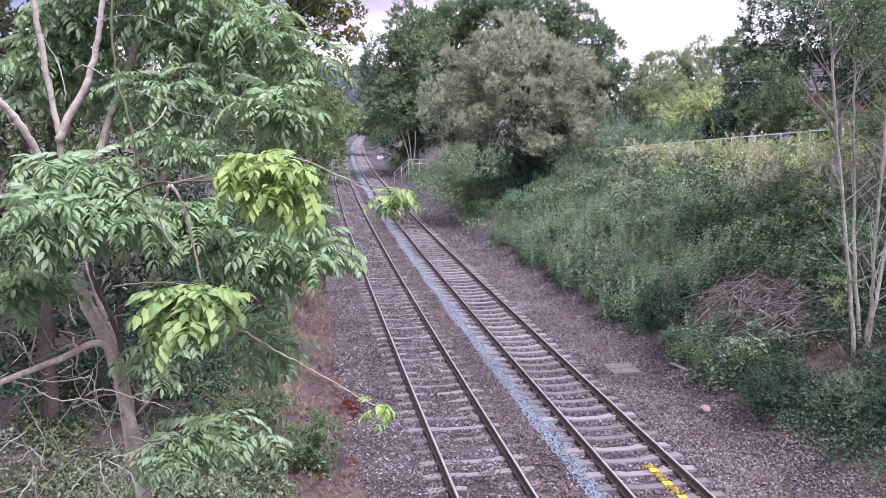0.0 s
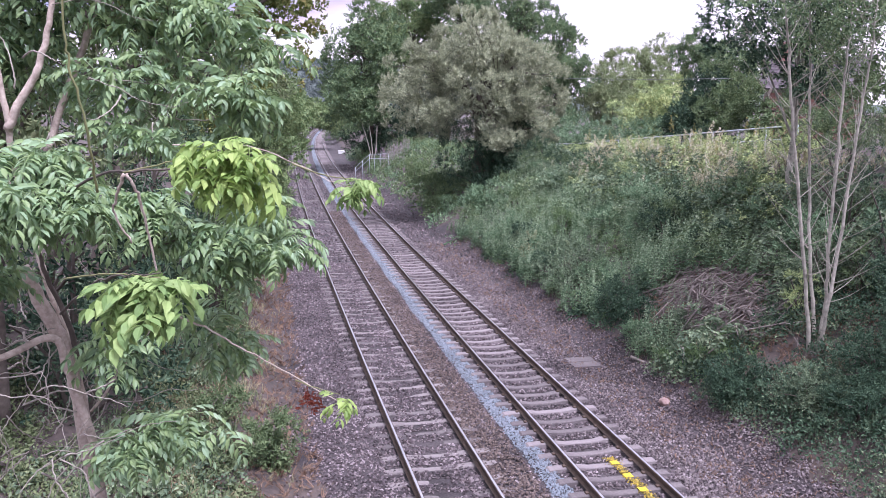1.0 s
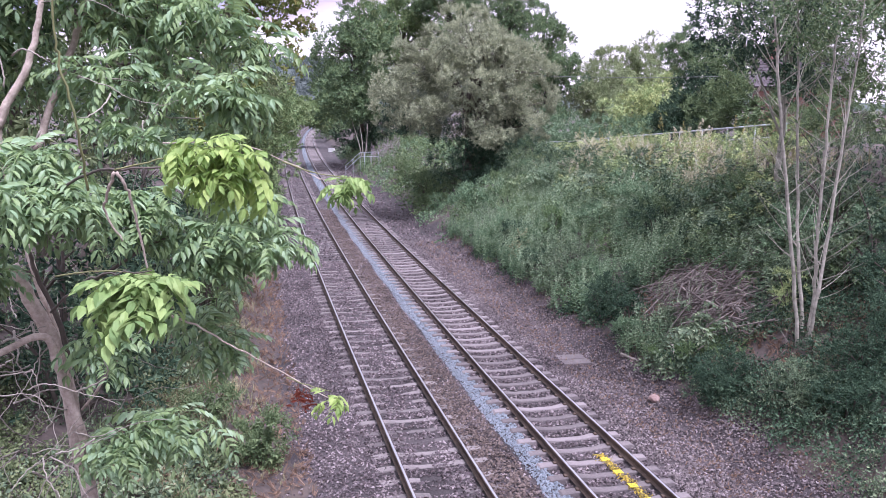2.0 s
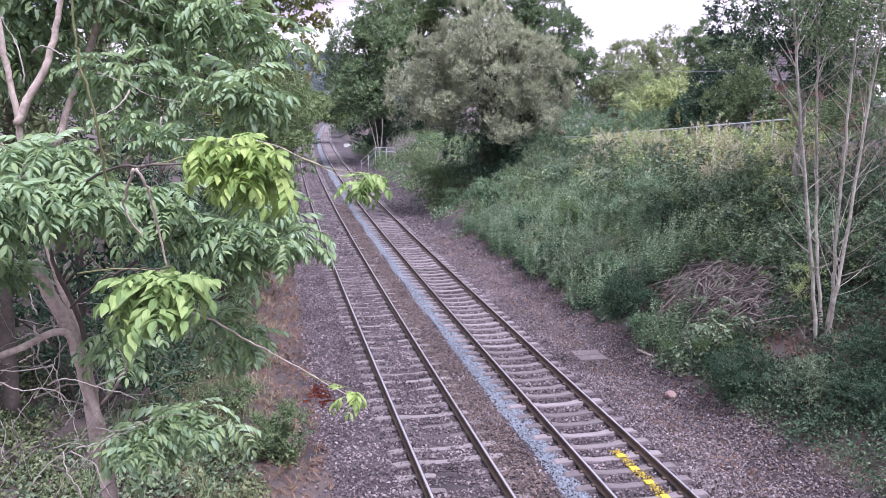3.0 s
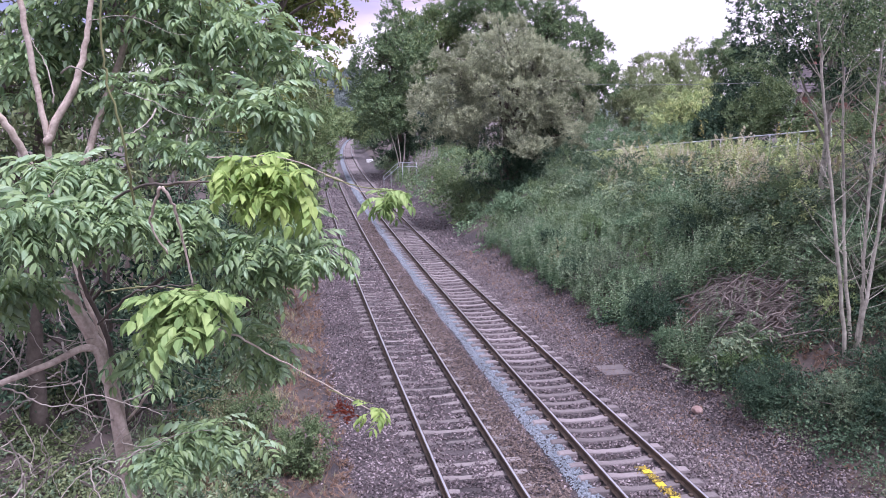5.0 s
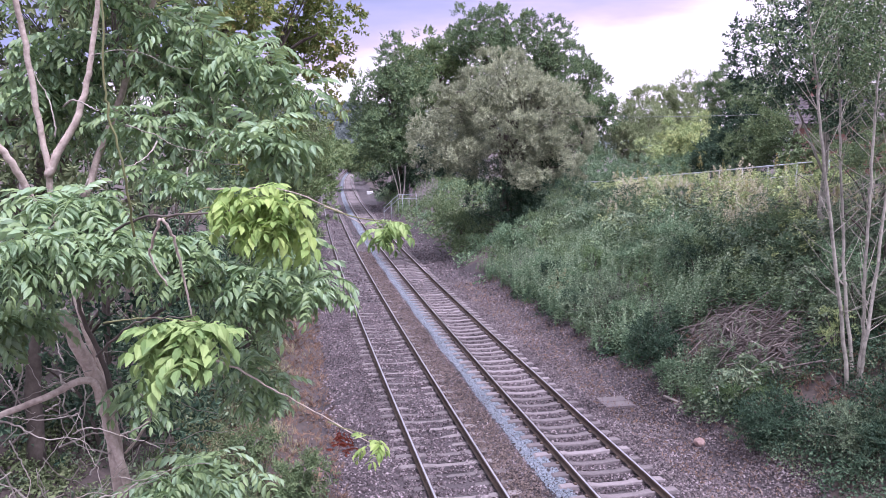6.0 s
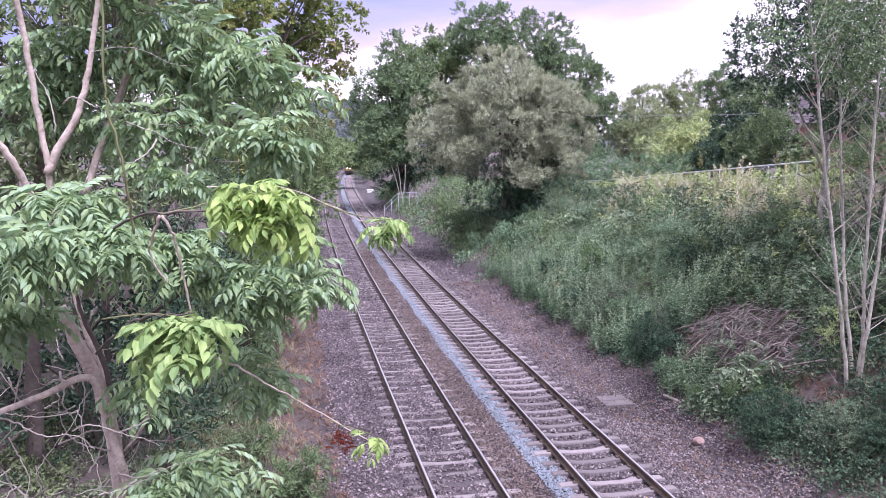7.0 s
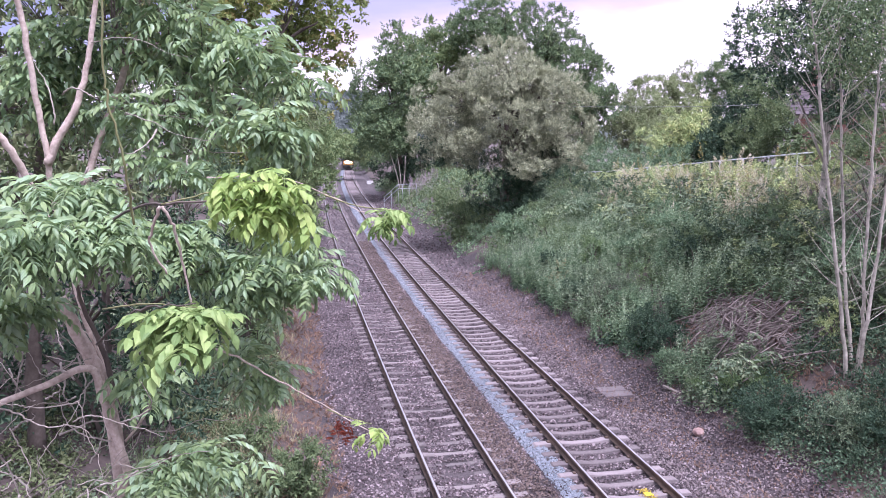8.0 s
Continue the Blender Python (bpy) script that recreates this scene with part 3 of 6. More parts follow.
def build_tree(name, label, category, base, crowns, trunk_r, leaf, lobes, per, lobe_r, leaf_mat, bark, group="", slim=0.5, limbs=7, trunk_to=0.55, rise=0.35, twig=9, core=0.16, shell=0.72):
    """Trunk, limbs out to the crown and a crown of leafy lobes with hollows between. crowns: (x, y, z, rx, ry, rz)."""
    bx, by = base
    foot = np.array([bx, by, float(ground_at(bx, by)) - 0.15])
    tree = anchor(name, foot, label, category, group)
    at, way, spots = leafy_lobes(crowns, lobes, lobe_r, per, rise, shell)
    at, spots = at - foot, spots - foot
    top = spots[:, 2].max()
    mid = np.average(np.array(crowns)[:, :3], axis=0, weights=np.array(crowns)[:, 5]) - foot
    head = np.array([mid[0] * 0.6, mid[1] * 0.6, max(top * trunk_to, 0.4)])
    line = curved([(0, 0, 0), (head[0] * 0.3, head[1] * 0.3, head[2] * 0.45), head], 6, trunk_r * 0.12)
    r = np.linspace(trunk_r, trunk_r * 0.45, len(line))
    r[0] *= 1.35
    part("trunk", np_mesh("trunk", *tube(line, r, 9), bark, True), tree)
    ends = spots[rng.choice(len(spots), min(limbs, len(spots)), replace=False)]
    for e in ends:
        s = line[rng.integers(len(line) // 2, len(line))]
        path = curved([s, s * 0.5 + e * 0.5 + [0, 0, 0.12 * top * rng.random()], e], 5, trunk_r * 0.1)
        part("limb", np_mesh("limb", *tube(path, np.linspace(trunk_r * 0.4, trunk_r * 0.08, len(path)), 6), bark, True), tree)
    twigs = []
    for e in spots:
        t = ends[np.argmin(np.linalg.norm(ends - e, axis=1))] * 0.6 + head * 0.4
        twigs.append(tube(curved([t, (t + e) / 2 + rng.normal(0, 0.05 * lobe_r, 3), e], 3), np.linspace(trunk_r * 0.12, trunk_r * 0.03, 7), 3))
    tagged(part("branchwork", np_mesh("branchwork", *merge(twigs), bark), tree), kind="stuff")
    forms = [spray(twig, leaf * 1.9, leaf, slim), spray(twig - 1, leaf * 1.5, leaf * 1.1, slim), spray(twig, leaf * 2.3, leaf * 0.9, slim)]
    crown = [scatter(forms, aim(at, way, rng.uniform(0.75, 1.25, len(at))))]
    inner = spots_in([(x, y, z, a * 0.62, b * 0.62, c * 0.62) for x, y, z, a, b, c in crowns], int(core * len(at)), 0.5) - foot
    crown.append(scatter(forms, aim(inner, rng.normal(size=inner.shape), 1.5)))
    tagged(part("crown", np_mesh("crown", *merge(crown), leaf_mat), tree), kind="stuff")
    return tree


def build_shrub(name, label, at, rx, ry, h, leaf, count, leaf_mat, group="", slim=0.5, bark=None, category="shrub", rise=0.4):
    """A bush of leafy lobes on bent woody stems; count gives its leaves."""
    x, y = at
    z = float(ground_at(x, y))
    shrub = anchor(name, (x, y, z), label, category, group)
    sprays = max(20, count // 9)
    lobes = max(7, int(sprays / 15))
    p, way, spots = leafy_lobes([(0, 0, h * 0.42, rx * 0.8, ry * 0.8, h * 0.45)], lobes, min(rx, h) * 0.3, sprays // lobes, rise, 0.6)
    p[:, 2] = np.maximum(p[:, 2], 0.04)
    stems = []
    for e in spots[:9]:
        stems.append(tube(curved([(e[0] * 0.1, e[1] * 0.1, -0.25), (e[0] * 0.4, e[1] * 0.4, e[2] * 0.6), e], 3), np.linspace(0.02, 0.006, 7) * (1 + h * 0.4), 4))
    tagged(part("woody_base", np_mesh("woody_base", *merge(stems), bark or DARK_BARK), shrub), kind="stuff")
    forms = [spray(8, leaf * 1.9, leaf, slim), spray(9, leaf * 2.4, leaf * 0.95, slim)]
    leaves = [scatter(forms, aim(p, way, rng.uniform(0.75, 1.25, len(p))))]
    inner = spots_in([(0, 0, h * 0.4, rx * 0.5, ry * 0.5, h * 0.36)], max(12, sprays // 4), 0.4)
    leaves.append(scatter(forms, aim(inner, rng.normal(size=inner.shape), 1.25)))
    tagged(part("foliage", np_mesh("foliage", *merge(leaves), leaf_mat), shrub), kind="stuff")
    return shrub


def place_far_trees():
    oak = "broad dark green oak tree in full summer leaf"
    g = "oaks beyond the willow"
    build_tree("oak_tree", oak, "tree", (13.6, 100), [(12.16, 98, 12.34, 3.6, 4, 6.2), (9.6, 96, 9.06, 2.45, 3.5, 3.5), (13.5, 97, 15.2, 2.9, 3.5, 3.4), (11.7, 95, 7.3, 3.5, 3, 2.6)], 0.4, 0.30, 100, 26, 1.15, OAK_LEAF, DARK_BARK, g, slim=0.6)
    build_tree("oak_tree", oak, "tree", (19.5, 106), [(19.3, 106, 15.2, 4.4, 5, 5.6), (16.7, 103, 16.7, 3.1, 4, 3.6), (20.8, 104, 17.8, 2.8, 4, 3.0), (15.4, 100, 10.1, 3.4, 3, 3.7)], 0.45, 0.30, 90, 26, 1.2, MAPLE_LEAF, DARK_BARK, g, slim=0.6)
    build_tree("oak_tree", "tall green oak tree in full summer leaf", "tree", (27.0, 101), [(23.7, 101, 17.9, 4.2, 5, 5.5), (24.7, 100, 20.1, 3.4, 4, 3.0), (27.7, 99, 20.0, 3.5, 4, 3.5), (31.3, 100, 18.2, 2.9, 4, 4.0), (33.6, 101, 16.6, 2.7, 4, 4.4)], 0.5, 0.30, 120, 26, 1.15, OAK_LEAF, DARK_BARK, g, slim=0.6)
    build_tree("oak_tree", "green oak tree standing beside the willow", "tree", (32, 88), [(31.5, 88, 11.9, 2.4, 3.5, 4.2), (33.7, 87, 10.3, 1.85, 3, 2.8), (32.9, 88, 13.4, 1.55, 2.5, 2.3), (32.4, 88, 8.0, 2.5, 3, 3.0)], 0.32, 0.27, 80, 26, 0.85, OAK_LEAF, DARK_BARK, g, slim=0.6)
    build_tree("willow_tree", "round grey-green goat willow on the bank", "tree", (14.2, 53.3),
               [(14.0, 53.3, 8.6, 4.5, 4.4, 3.7), (9.7, 52.6, 8.2, 2.2, 2.8, 2.2), (17.3, 53, 7.6, 2.2, 3.0, 3.4), (13.6, 53.3, 10.7, 3.5, 3.4, 1.9), (10.9, 52.6, 6.5, 1.5, 1.9, 1.2), (16.4, 52.9, 5.2, 2.1, 2.2, 1.8)],
               0.3, 0.165, 300, 34, 0.6, WILLOW_LEAF, DARK_BARK, slim=0.4, limbs=14, rise=0.7, twig=10, shell=0.82)
    # shrubs added so their dark leaves give the deep shade beneath the oak crowns
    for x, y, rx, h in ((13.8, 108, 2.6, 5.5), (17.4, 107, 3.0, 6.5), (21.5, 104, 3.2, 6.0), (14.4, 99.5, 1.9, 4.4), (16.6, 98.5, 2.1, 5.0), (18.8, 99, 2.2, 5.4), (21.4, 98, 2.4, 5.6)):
        build_shrub("oak_shade_shrub", "added dark-leaved thicket that stands in for the shade under the oaks", (x, y), rx, 2.2, h, 0.3, 1800, DARK_LEAF, "thicket under the oaks")
    g = "trees closing the bend"
    for x, y, h in ((18.9, 200, 8.5), (20.8, 214, 9.5), (22.5, 228, 11), (17.6, 186, 8.0), (16.2, 168, 7.5), (23.4, 246, 12), (25.2, 262, 13), (27.6, 280, 14), (31, 300, 15)):
        build_tree("bend_tree", "dark green tree beside the far bend", "tree", (x + 0.6, y), [(x, y, h * 0.42, 2.2, 3.5, h * 0.42), (x + 2.5, y + 3, h * 0.55, 3.2, 3.5, h * 0.5)], 0.2, 0.42, 40, 12, 1.0, OAK_LEAF, DARK_BARK, g, twig=7)
    g = "trees beyond the lane"
    build_tree("field_maple", "olive green rounded tree beyond the lane", "tree", (38.5, 87), [(38.0, 86.5, 8.8, 2.85, 4, 3.9), (36.2, 86, 7.4, 1.85, 3, 3.4), (42.4, 90, 9.8, 2.7, 3, 3.0)], 0.25, 0.27, 80, 22, 0.8, FAR_LEAF, DARK_BARK, g)
    build_tree("field_maple", "olive green tree in the row beyond the lane", "tree", (45.5, 92), [(45.3, 92, 8.8, 2.4, 3, 3.7), (43.8, 92, 11.2, 1.8, 2.5, 1.9), (48.6, 93, 8.4, 2.4, 3, 3.6)], 0.22, 0.27, 70, 22, 0.8, FAR_LEAF, DARK_BARK, g)
    build_tree("far_ash_tree", "thin open-crowned tree against the sky", "tree", (50.4, 97), [(50.3, 97, 13.3, 2.2, 2.4, 2.3), (49.5, 97, 13.9, 1.4, 2, 1.7)], 0.18, 0.25, 26, 18, 0.7, FAR_LEAF, DARK_BARK, g, trunk_to=0.78, core=0.05)
    build_tree("far_ash_tree", "dark open-crowned tree against the sky", "tree", (52, 91), [(51.7, 91, 12.6, 2.4, 2.6, 3.5), (50.0, 91, 12.8, 1.3, 2, 2.2), (55.4, 91, 11, 2.6, 2.6, 4.5)], 0.2, 0.26, 70, 20, 0.75, OAK_LEAF, DARK_BARK, g, trunk_to=0.7)
    build_tree("hawthorn", "yellowing green hawthorn beyond the fence", "tree", (31.4, 62.6), [(30.6, 62.6, 7.2, 1.9, 2.2, 1.9), (32.3, 62, 7.9, 1.6, 2, 1.7), (31.4, 62, 5.9, 2.2, 2, 1.5)], 0.12, 0.19, 60, 22, 0.55, YELLOW_LEAF, DARK_BARK, g)
    build_tree("hazel_tree", "dark green bushy hazel beyond the fence", "tree", (32.5, 56), [(31.1, 56, 6.8, 1.9, 2.4, 1.6), (32.5, 55, 7.3, 1.9, 2.4, 2.0), (33.0, 54, 9.0, 1.9, 2.6, 2.7), (31.6, 55, 5.4, 2.4, 2.2, 1.5)], 0.15, 0.21, 90, 22, 0.6, DARK_LEAF, DARK_BARK, g)
    build_tree("hazel_tree", "green bushy hazel behind the slim stems", "tree", (25.6, 40.5), [(24.4, 41, 7.2, 0.95, 1.4, 1.2), (25.1, 40, 7.8, 1.05, 1.6, 1.5), (25.3, 38.5, 6.7, 1.3, 1.6, 0.9), (25.2, 41, 9.6, 1.2, 1.6, 1.6), (26.8, 38, 6.2, 1.6, 1.5, 0.8), (29.2, 37.5, 6.3, 1.9, 1.4, 0.9), (32.4, 36.5, 6.2, 1.9, 1.4, 1.0), (30.6, 39, 8.2, 1.3, 1.2, 0.8), (28.3, 39.5, 8.5, 1.0, 1.2, 1.0)], 0.15, 0.16, 120, 20, 0.42, HAZEL_LEAF, DARK_BARK, g)
    for x, y, rx, h in ((22.5, 60, 2.2, 2.5), (25.2, 58.5, 2.4, 2.4), (27.6, 56.5, 2.0, 2.3), (24.5, 66, 3.4, 3.4), (28.6, 68, 3.2, 3.1)):
        build_shrub("bramble_hedge", "low green bramble hedge behind the fence", (x, y), rx, 1.8, h, 0.16, 2900, NETTLE_LEAF, "hedge behind the fence")


place_far_trees()


def place_left_trees():
    g = "trees along the west side of the line"
    build_tree("sycamore_tree", "tall sycamore with dark brown-green leaves over the bank", "tree", (-5.0, 27),
               [(-0.9, 27.5, 10.6, 2.3, 2.2, 2.0), (-3.5, 27, 11.5, 2.6, 2.6, 2.6), (0.5, 28.2, 9.4, 1.3, 1.2, 1.3), (1.4, 29.2, 11.0, 1.4, 1.2, 1.0), (-1.0, 27, 8.2, 1.4, 1.4, 1.4), (0.4, 28, 13.0, 2.2, 2, 1.4)], 0.28, 0.15, 76, 25, 0.57, SYCAMORE_LEAF, DARK_BARK, g, slim=0.8)
    build_tree("maple_tree", "green field maple leaning over the line", "tree", (-2.4, 50), [(-0.6, 50, 6.0, 3.2, 3, 3.2), (1.0, 51, 4.8, 1.9, 2, 2.6), (0.5, 50.0, 7.68, 1.82, 2.0, 1.39), (0.4, 52.0, 7.93, 1.37, 2.0, 1.30), (1.8, 54.0, 6.63, 1.08, 1.8, 1.01), (-3.4, 48, 7.4, 2.4, 2.4, 2.6)], 0.2, 0.17, 120, 18, 0.75, MAPLE_LEAF, DARK_BARK, g, slim=0.7)
    build_tree("maple_tree", "green field maple beside the line", "tree", (0.3, 70), [(0.2, 70, 4.6, 2.4, 3, 3.4), (3.2, 70.0, 6.42, 1.78, 2.2, 1.21), (1.6, 71, 5.6, 2.2, 2, 1.9)], 0.18, 0.2, 52, 18, 0.8, MAPLE_LEAF, DARK_BARK, g, slim=0.7)
    build_tree("maple_tree", "spreading green maple over the far bend", "tree", (1.2, 88), [(1.0, 87, 4.4, 2.4, 3, 2.8), (3.6, 88, 6.5, 2.2, 2.6, 1.5), (5.8, 88.0, 6.18, 1.53, 2.2, 0.94), (3.4, 86.0, 7.03, 1.72, 2.2, 1.26), (0.0, 85, 5.4, 2.4, 3, 3.2)], 0.2, 0.22, 64, 18, 0.86, MAPLE_LEAF, DARK_BARK, g, slim=0.7)
    build_tree("maple_tree", "green maple hanging low over the far bend", "tree", (3.2, 142), [(2.2, 143, 4.6, 2.2, 4, 4.0), (5.6, 145, 7.2, 2.4, 3, 1.7), (9.4, 146, 5.9, 2.4, 3, 1.9), (11.2, 146, 5.5, 2.0, 3, 1.5), (12.4, 147, 5.4, 2.1, 3, 1.65)], 0.2, 0.28, 128, 25, 1.03, MAPLE_LEAF, DARK_BARK, g, slim=0.7)
    build_tree("maple_tree", "green maple at the far bend", "tree", (4.6, 178), [(4.6, 178, 5.0, 3.4, 5, 4.4), (8.6, 181, 8.5, 2.6, 3, 2.4)], 0.2, 0.34, 44, 27, 1.26, MAPLE_LEAF, DARK_BARK, g, slim=0.7)
    build_tree("hazel_tree", "tall green tree filling the bank behind the ash", "tree", (-4.6, 15.5), [(-3.6, 15, 9.6, 1.9, 1.6, 2.4), (-5.6, 15.5, 9.2, 2.2, 1.8, 2.8), (-2.2, 16, 10.6, 1.5, 1.6, 1.6), (-3.8, 15, 12.2, 2.4, 2, 1.4), (-3.3, 14.2, 7.2, 1.5, 1.2, 1.4), (-5.2, 14.6, 7.2, 1.5, 1.2, 1.5), (-1.7, 15.6, 7.4, 1.1, 1.1, 1.3), (-3.5, 15.0, 8.20, 1.13, 0.9, 0.52), (-1.8, 15.4, 8.32, 1.18, 0.9, 0.54), (-0.6, 17.0, 7.45, 0.89, 0.9, 0.61)], 0.16, 0.12, 130, 20, 0.57, WEST_LEAF, DARK_BARK, g)
    g = "shrubs along the west side of the line"
    for x, y, r, h in ((-1.0, 33, 1.7, 4.2), (-0.4, 38, 1.5, 3.6), (-1.6, 28, 1.8, 4.6), (0.0, 43, 1.5, 3.0), (0.4, 58, 1.6, 3.4), (1.0, 64, 1.6, 3.0), (1.4, 98, 1.8, 3.2), (1.9, 108, 1.9, 3.0), (2.6, 122, 2.2, 4.0), (3.6, 158, 2.6, 5.0), (6.2, 200, 3.4, 6.5), (8.0, 225, 4.0, 7.5)):
        build_shrub("hazel_shrub", "dense green shrub growing at the edge of the ballast", (x, y), r, r * 1.2, h, 0.14 + y * 0.0012, 3200, MAPLE_LEAF if y > 50 else HAZEL_LEAF, g)
    g = "thicket on the west bank"
    for x, y, r, h in ((-3.6, 17, 2.2, 5.6), (-5.6, 14, 2.2, 6.4), (-2.8, 22, 2.0, 5.8), (-5.2, 21, 2.4, 7.2), (-8, 18, 2.6, 7.6), (-7.5, 25, 3, 8.5), (-4.5, 34, 3, 7.5), (-5.5, 44, 3, 7.0), (-3.8, 60, 3, 6.5), (-2.0, 78, 3, 6.5), (-0.5, 104, 4, 7.0)):
        build_shrub("thicket_shrub", "tall dense green shrub on the bank", (x, y), r, r, h, 0.13 + y * 0.0015, 2700, DARK_LEAF if (x * 7) % 2 < 0.9 else HAZEL_LEAF, g)


place_left_trees()


# ---- foreground ash ----


def compound_leaf(pairs, length, leaflet, droop, wide=0.19):
    """A feathered leaf: a bowed stalk with folded leaflets in pairs and one at the tip."""
    t = np.linspace(0, 1, 5)
    stalk = np.stack([t * length * (1 - 0.25 * droop * t), 0.02 * length * np.sin(t * 3), -droop * length * t ** 2 * 0.7], 1)
    pieces = [tube(stalk[::2], [0.0035, 0.0025, 0.0012], 3)]
    at = [(0.28 + 0.66 * i / max(pairs - 1, 1), s) for i in range(pairs) for s in (-1, 1)] + [(1.0, 0)]
    for u, s in at:
        p = np.array([np.interp(u, t, stalk[:, k]) for k in range(3)])
        q = np.array([np.interp(min(u + 0.05, 1.02), t, stalk[:, k]) for k in range(3)]) - np.array([np.interp(u - 0.05, t, stalk[:, k]) for k in range(3)])
        fwd = q / np.linalg.norm(q)
        side = np.array([-fwd[1], fwd[0], 0.0])
        side /= np.linalg.norm(side) + 1e-9
        ang = radians(62 + rng.uniform(-12, 12)) * s
        d = fwd * math.cos(ang) + side * math.sin(ang) + np.array([0, 0, -0.2 * droop - rng.uniform(0, 0.18)])
        d /= np.linalg.norm(d)
        w = np.cross([0, 0, 1.0], d)
        w /= np.linalg.norm(w) + 1e-9
        up = np.cross(d, w)
        ll = leaflet * rng.uniform(0.8, 1.15) * (0.75 + 0.35 * math.sin(u * 2.6))
        ww = ll * wide
        sag = -0.10 * ll * (1 + droop)
        v = np.array([p, p + d * ll * 0.25 + w * ww * 0.8 + up * ww * 0.35, p + d * ll * 0.25 - w * ww * 0.8 + up * ww * 0.35, p + d * ll * 0.3,
                      p + d * ll * 0.6 + w * ww + up * (ww * 0.3 + sag * 0.4), p + d * ll * 0.6 - w * ww + up * (ww * 0.3 + sag * 0.4), p + d * ll * 0.62 + up * sag * 0.5,
                      p + d * ll + up * sag * 1.6])
        f = [(0, 3, 1), (0, 2, 3), (1, 3, 6), (1, 6, 4), (3, 2, 5), (3, 5, 6), (4, 6, 7), (6, 5, 7)]
        pieces.append((v, np.array(f)))
    return merge(pieces)


FRONDS = ((5, 0.34, 0.115, 0.5), (5, 0.36, 0.115, 0.8), (4, 0.31, 0.12, 0.35), (6, 0.40, 0.11, 1.0), (4, 0.28, 0.12, 0.6))
DARK_SPRAYS = [compound_leaf(*q) for q in FRONDS]
YOUNG_SPRAYS = [compound_leaf(4, 0.27, 0.12, 0.6, wide=0.24), compound_leaf(5, 0.32, 0.12, 0.95, wide=0.23), compound_leaf(3, 0.23, 0.125, 0.3, wide=0.24), compound_leaf(4, 0.29, 0.115, 1.2, wide=0.22)]


def leaf_turns(at, centre, lift=0.3):
    """Matrices for feathered leaves that stand out from a centre."""
    out = np.asarray(at) - centre
    out[:, 2] *= 0.4
    az = np.arctan2(out[:, 1] - 0.25, out[:, 0]) + rng.normal(0, 0.8, len(out))
    pitch = rng.normal(lift - 0.35, 0.5, len(out))
    x = np.stack([np.cos(az) * np.cos(pitch), np.sin(az) * np.cos(pitch), np.sin(pitch)], 1)
    y = unit(np.cross([0, 0, 1.0], x) + rng.normal(0, 0.4, x.shape))
    z = unit(np.cross(x, y))
    y = np.cross(z, x)
    m = np.zeros((len(out), 4, 4))
    s = rng.uniform(0.65, 1.05, len(out))[:, None]
    m[:, :3, 0], m[:, :3, 1], m[:, :3, 2], m[:, :3, 3], m[:, 3, 3] = x * s, y * s, z * s, at, 1
    return m


def rosettes(hubs, per, lift=0.1, size=1.0):
    """Matrices for feathered leaves that stand out all round from each shoot end."""
    k = np.repeat(np.arange(len(hubs)), per)
    az = 2 * np.pi * np.arange(len(k)) / per + rng.uniform(0, 6.28, len(hubs))[k] + rng.normal(0, 0.3, len(k))
    pitch = rng.normal(lift, 0.38, len(k))
    x = np.stack([np.cos(az) * np.cos(pitch), np.sin(az) * np.cos(pitch), np.sin(pitch)], 1)
    y = unit(np.cross([0, 0, 1.0], x) + rng.normal(0, 0.22, x.shape))
    z = unit(np.cross(x, y))
    m = np.zeros((len(k), 4, 4))
    s = size * rng.uniform(0.7, 1.1, len(k))[:, None]
    at = np.asarray(hubs)[k] + rng.normal(0, 0.025, (len(k), 3)) - [0, 0, 0.05] * rng.random((len(k), 1))
    m[:, :3, 0], m[:, :3, 1], m[:, :3, 2], m[:, :3, 3], m[:, 3, 3] = x * s, np.cross(z, x) * s, z * s, at, 1
    return m


def single_leaves(parent, origin, mats, templates, mat, label=""):
    data = [np_mesh("leaf", v, f, mat) for v, f in templates]
    for i, m in enumerate(mats):
        ob = part("leaf", data[i % len(data)], parent, label)
        w = m.copy()
        w[:3, 3] -= origin
        ob.matrix_basis = Matrix(w.tolist())


def twig_to(points, r0, r1, wobble=0.01, sides=6):
    p = curved(points, 6, wobble)
    return tube(p, np.linspace(r0, r1, len(p)), sides)


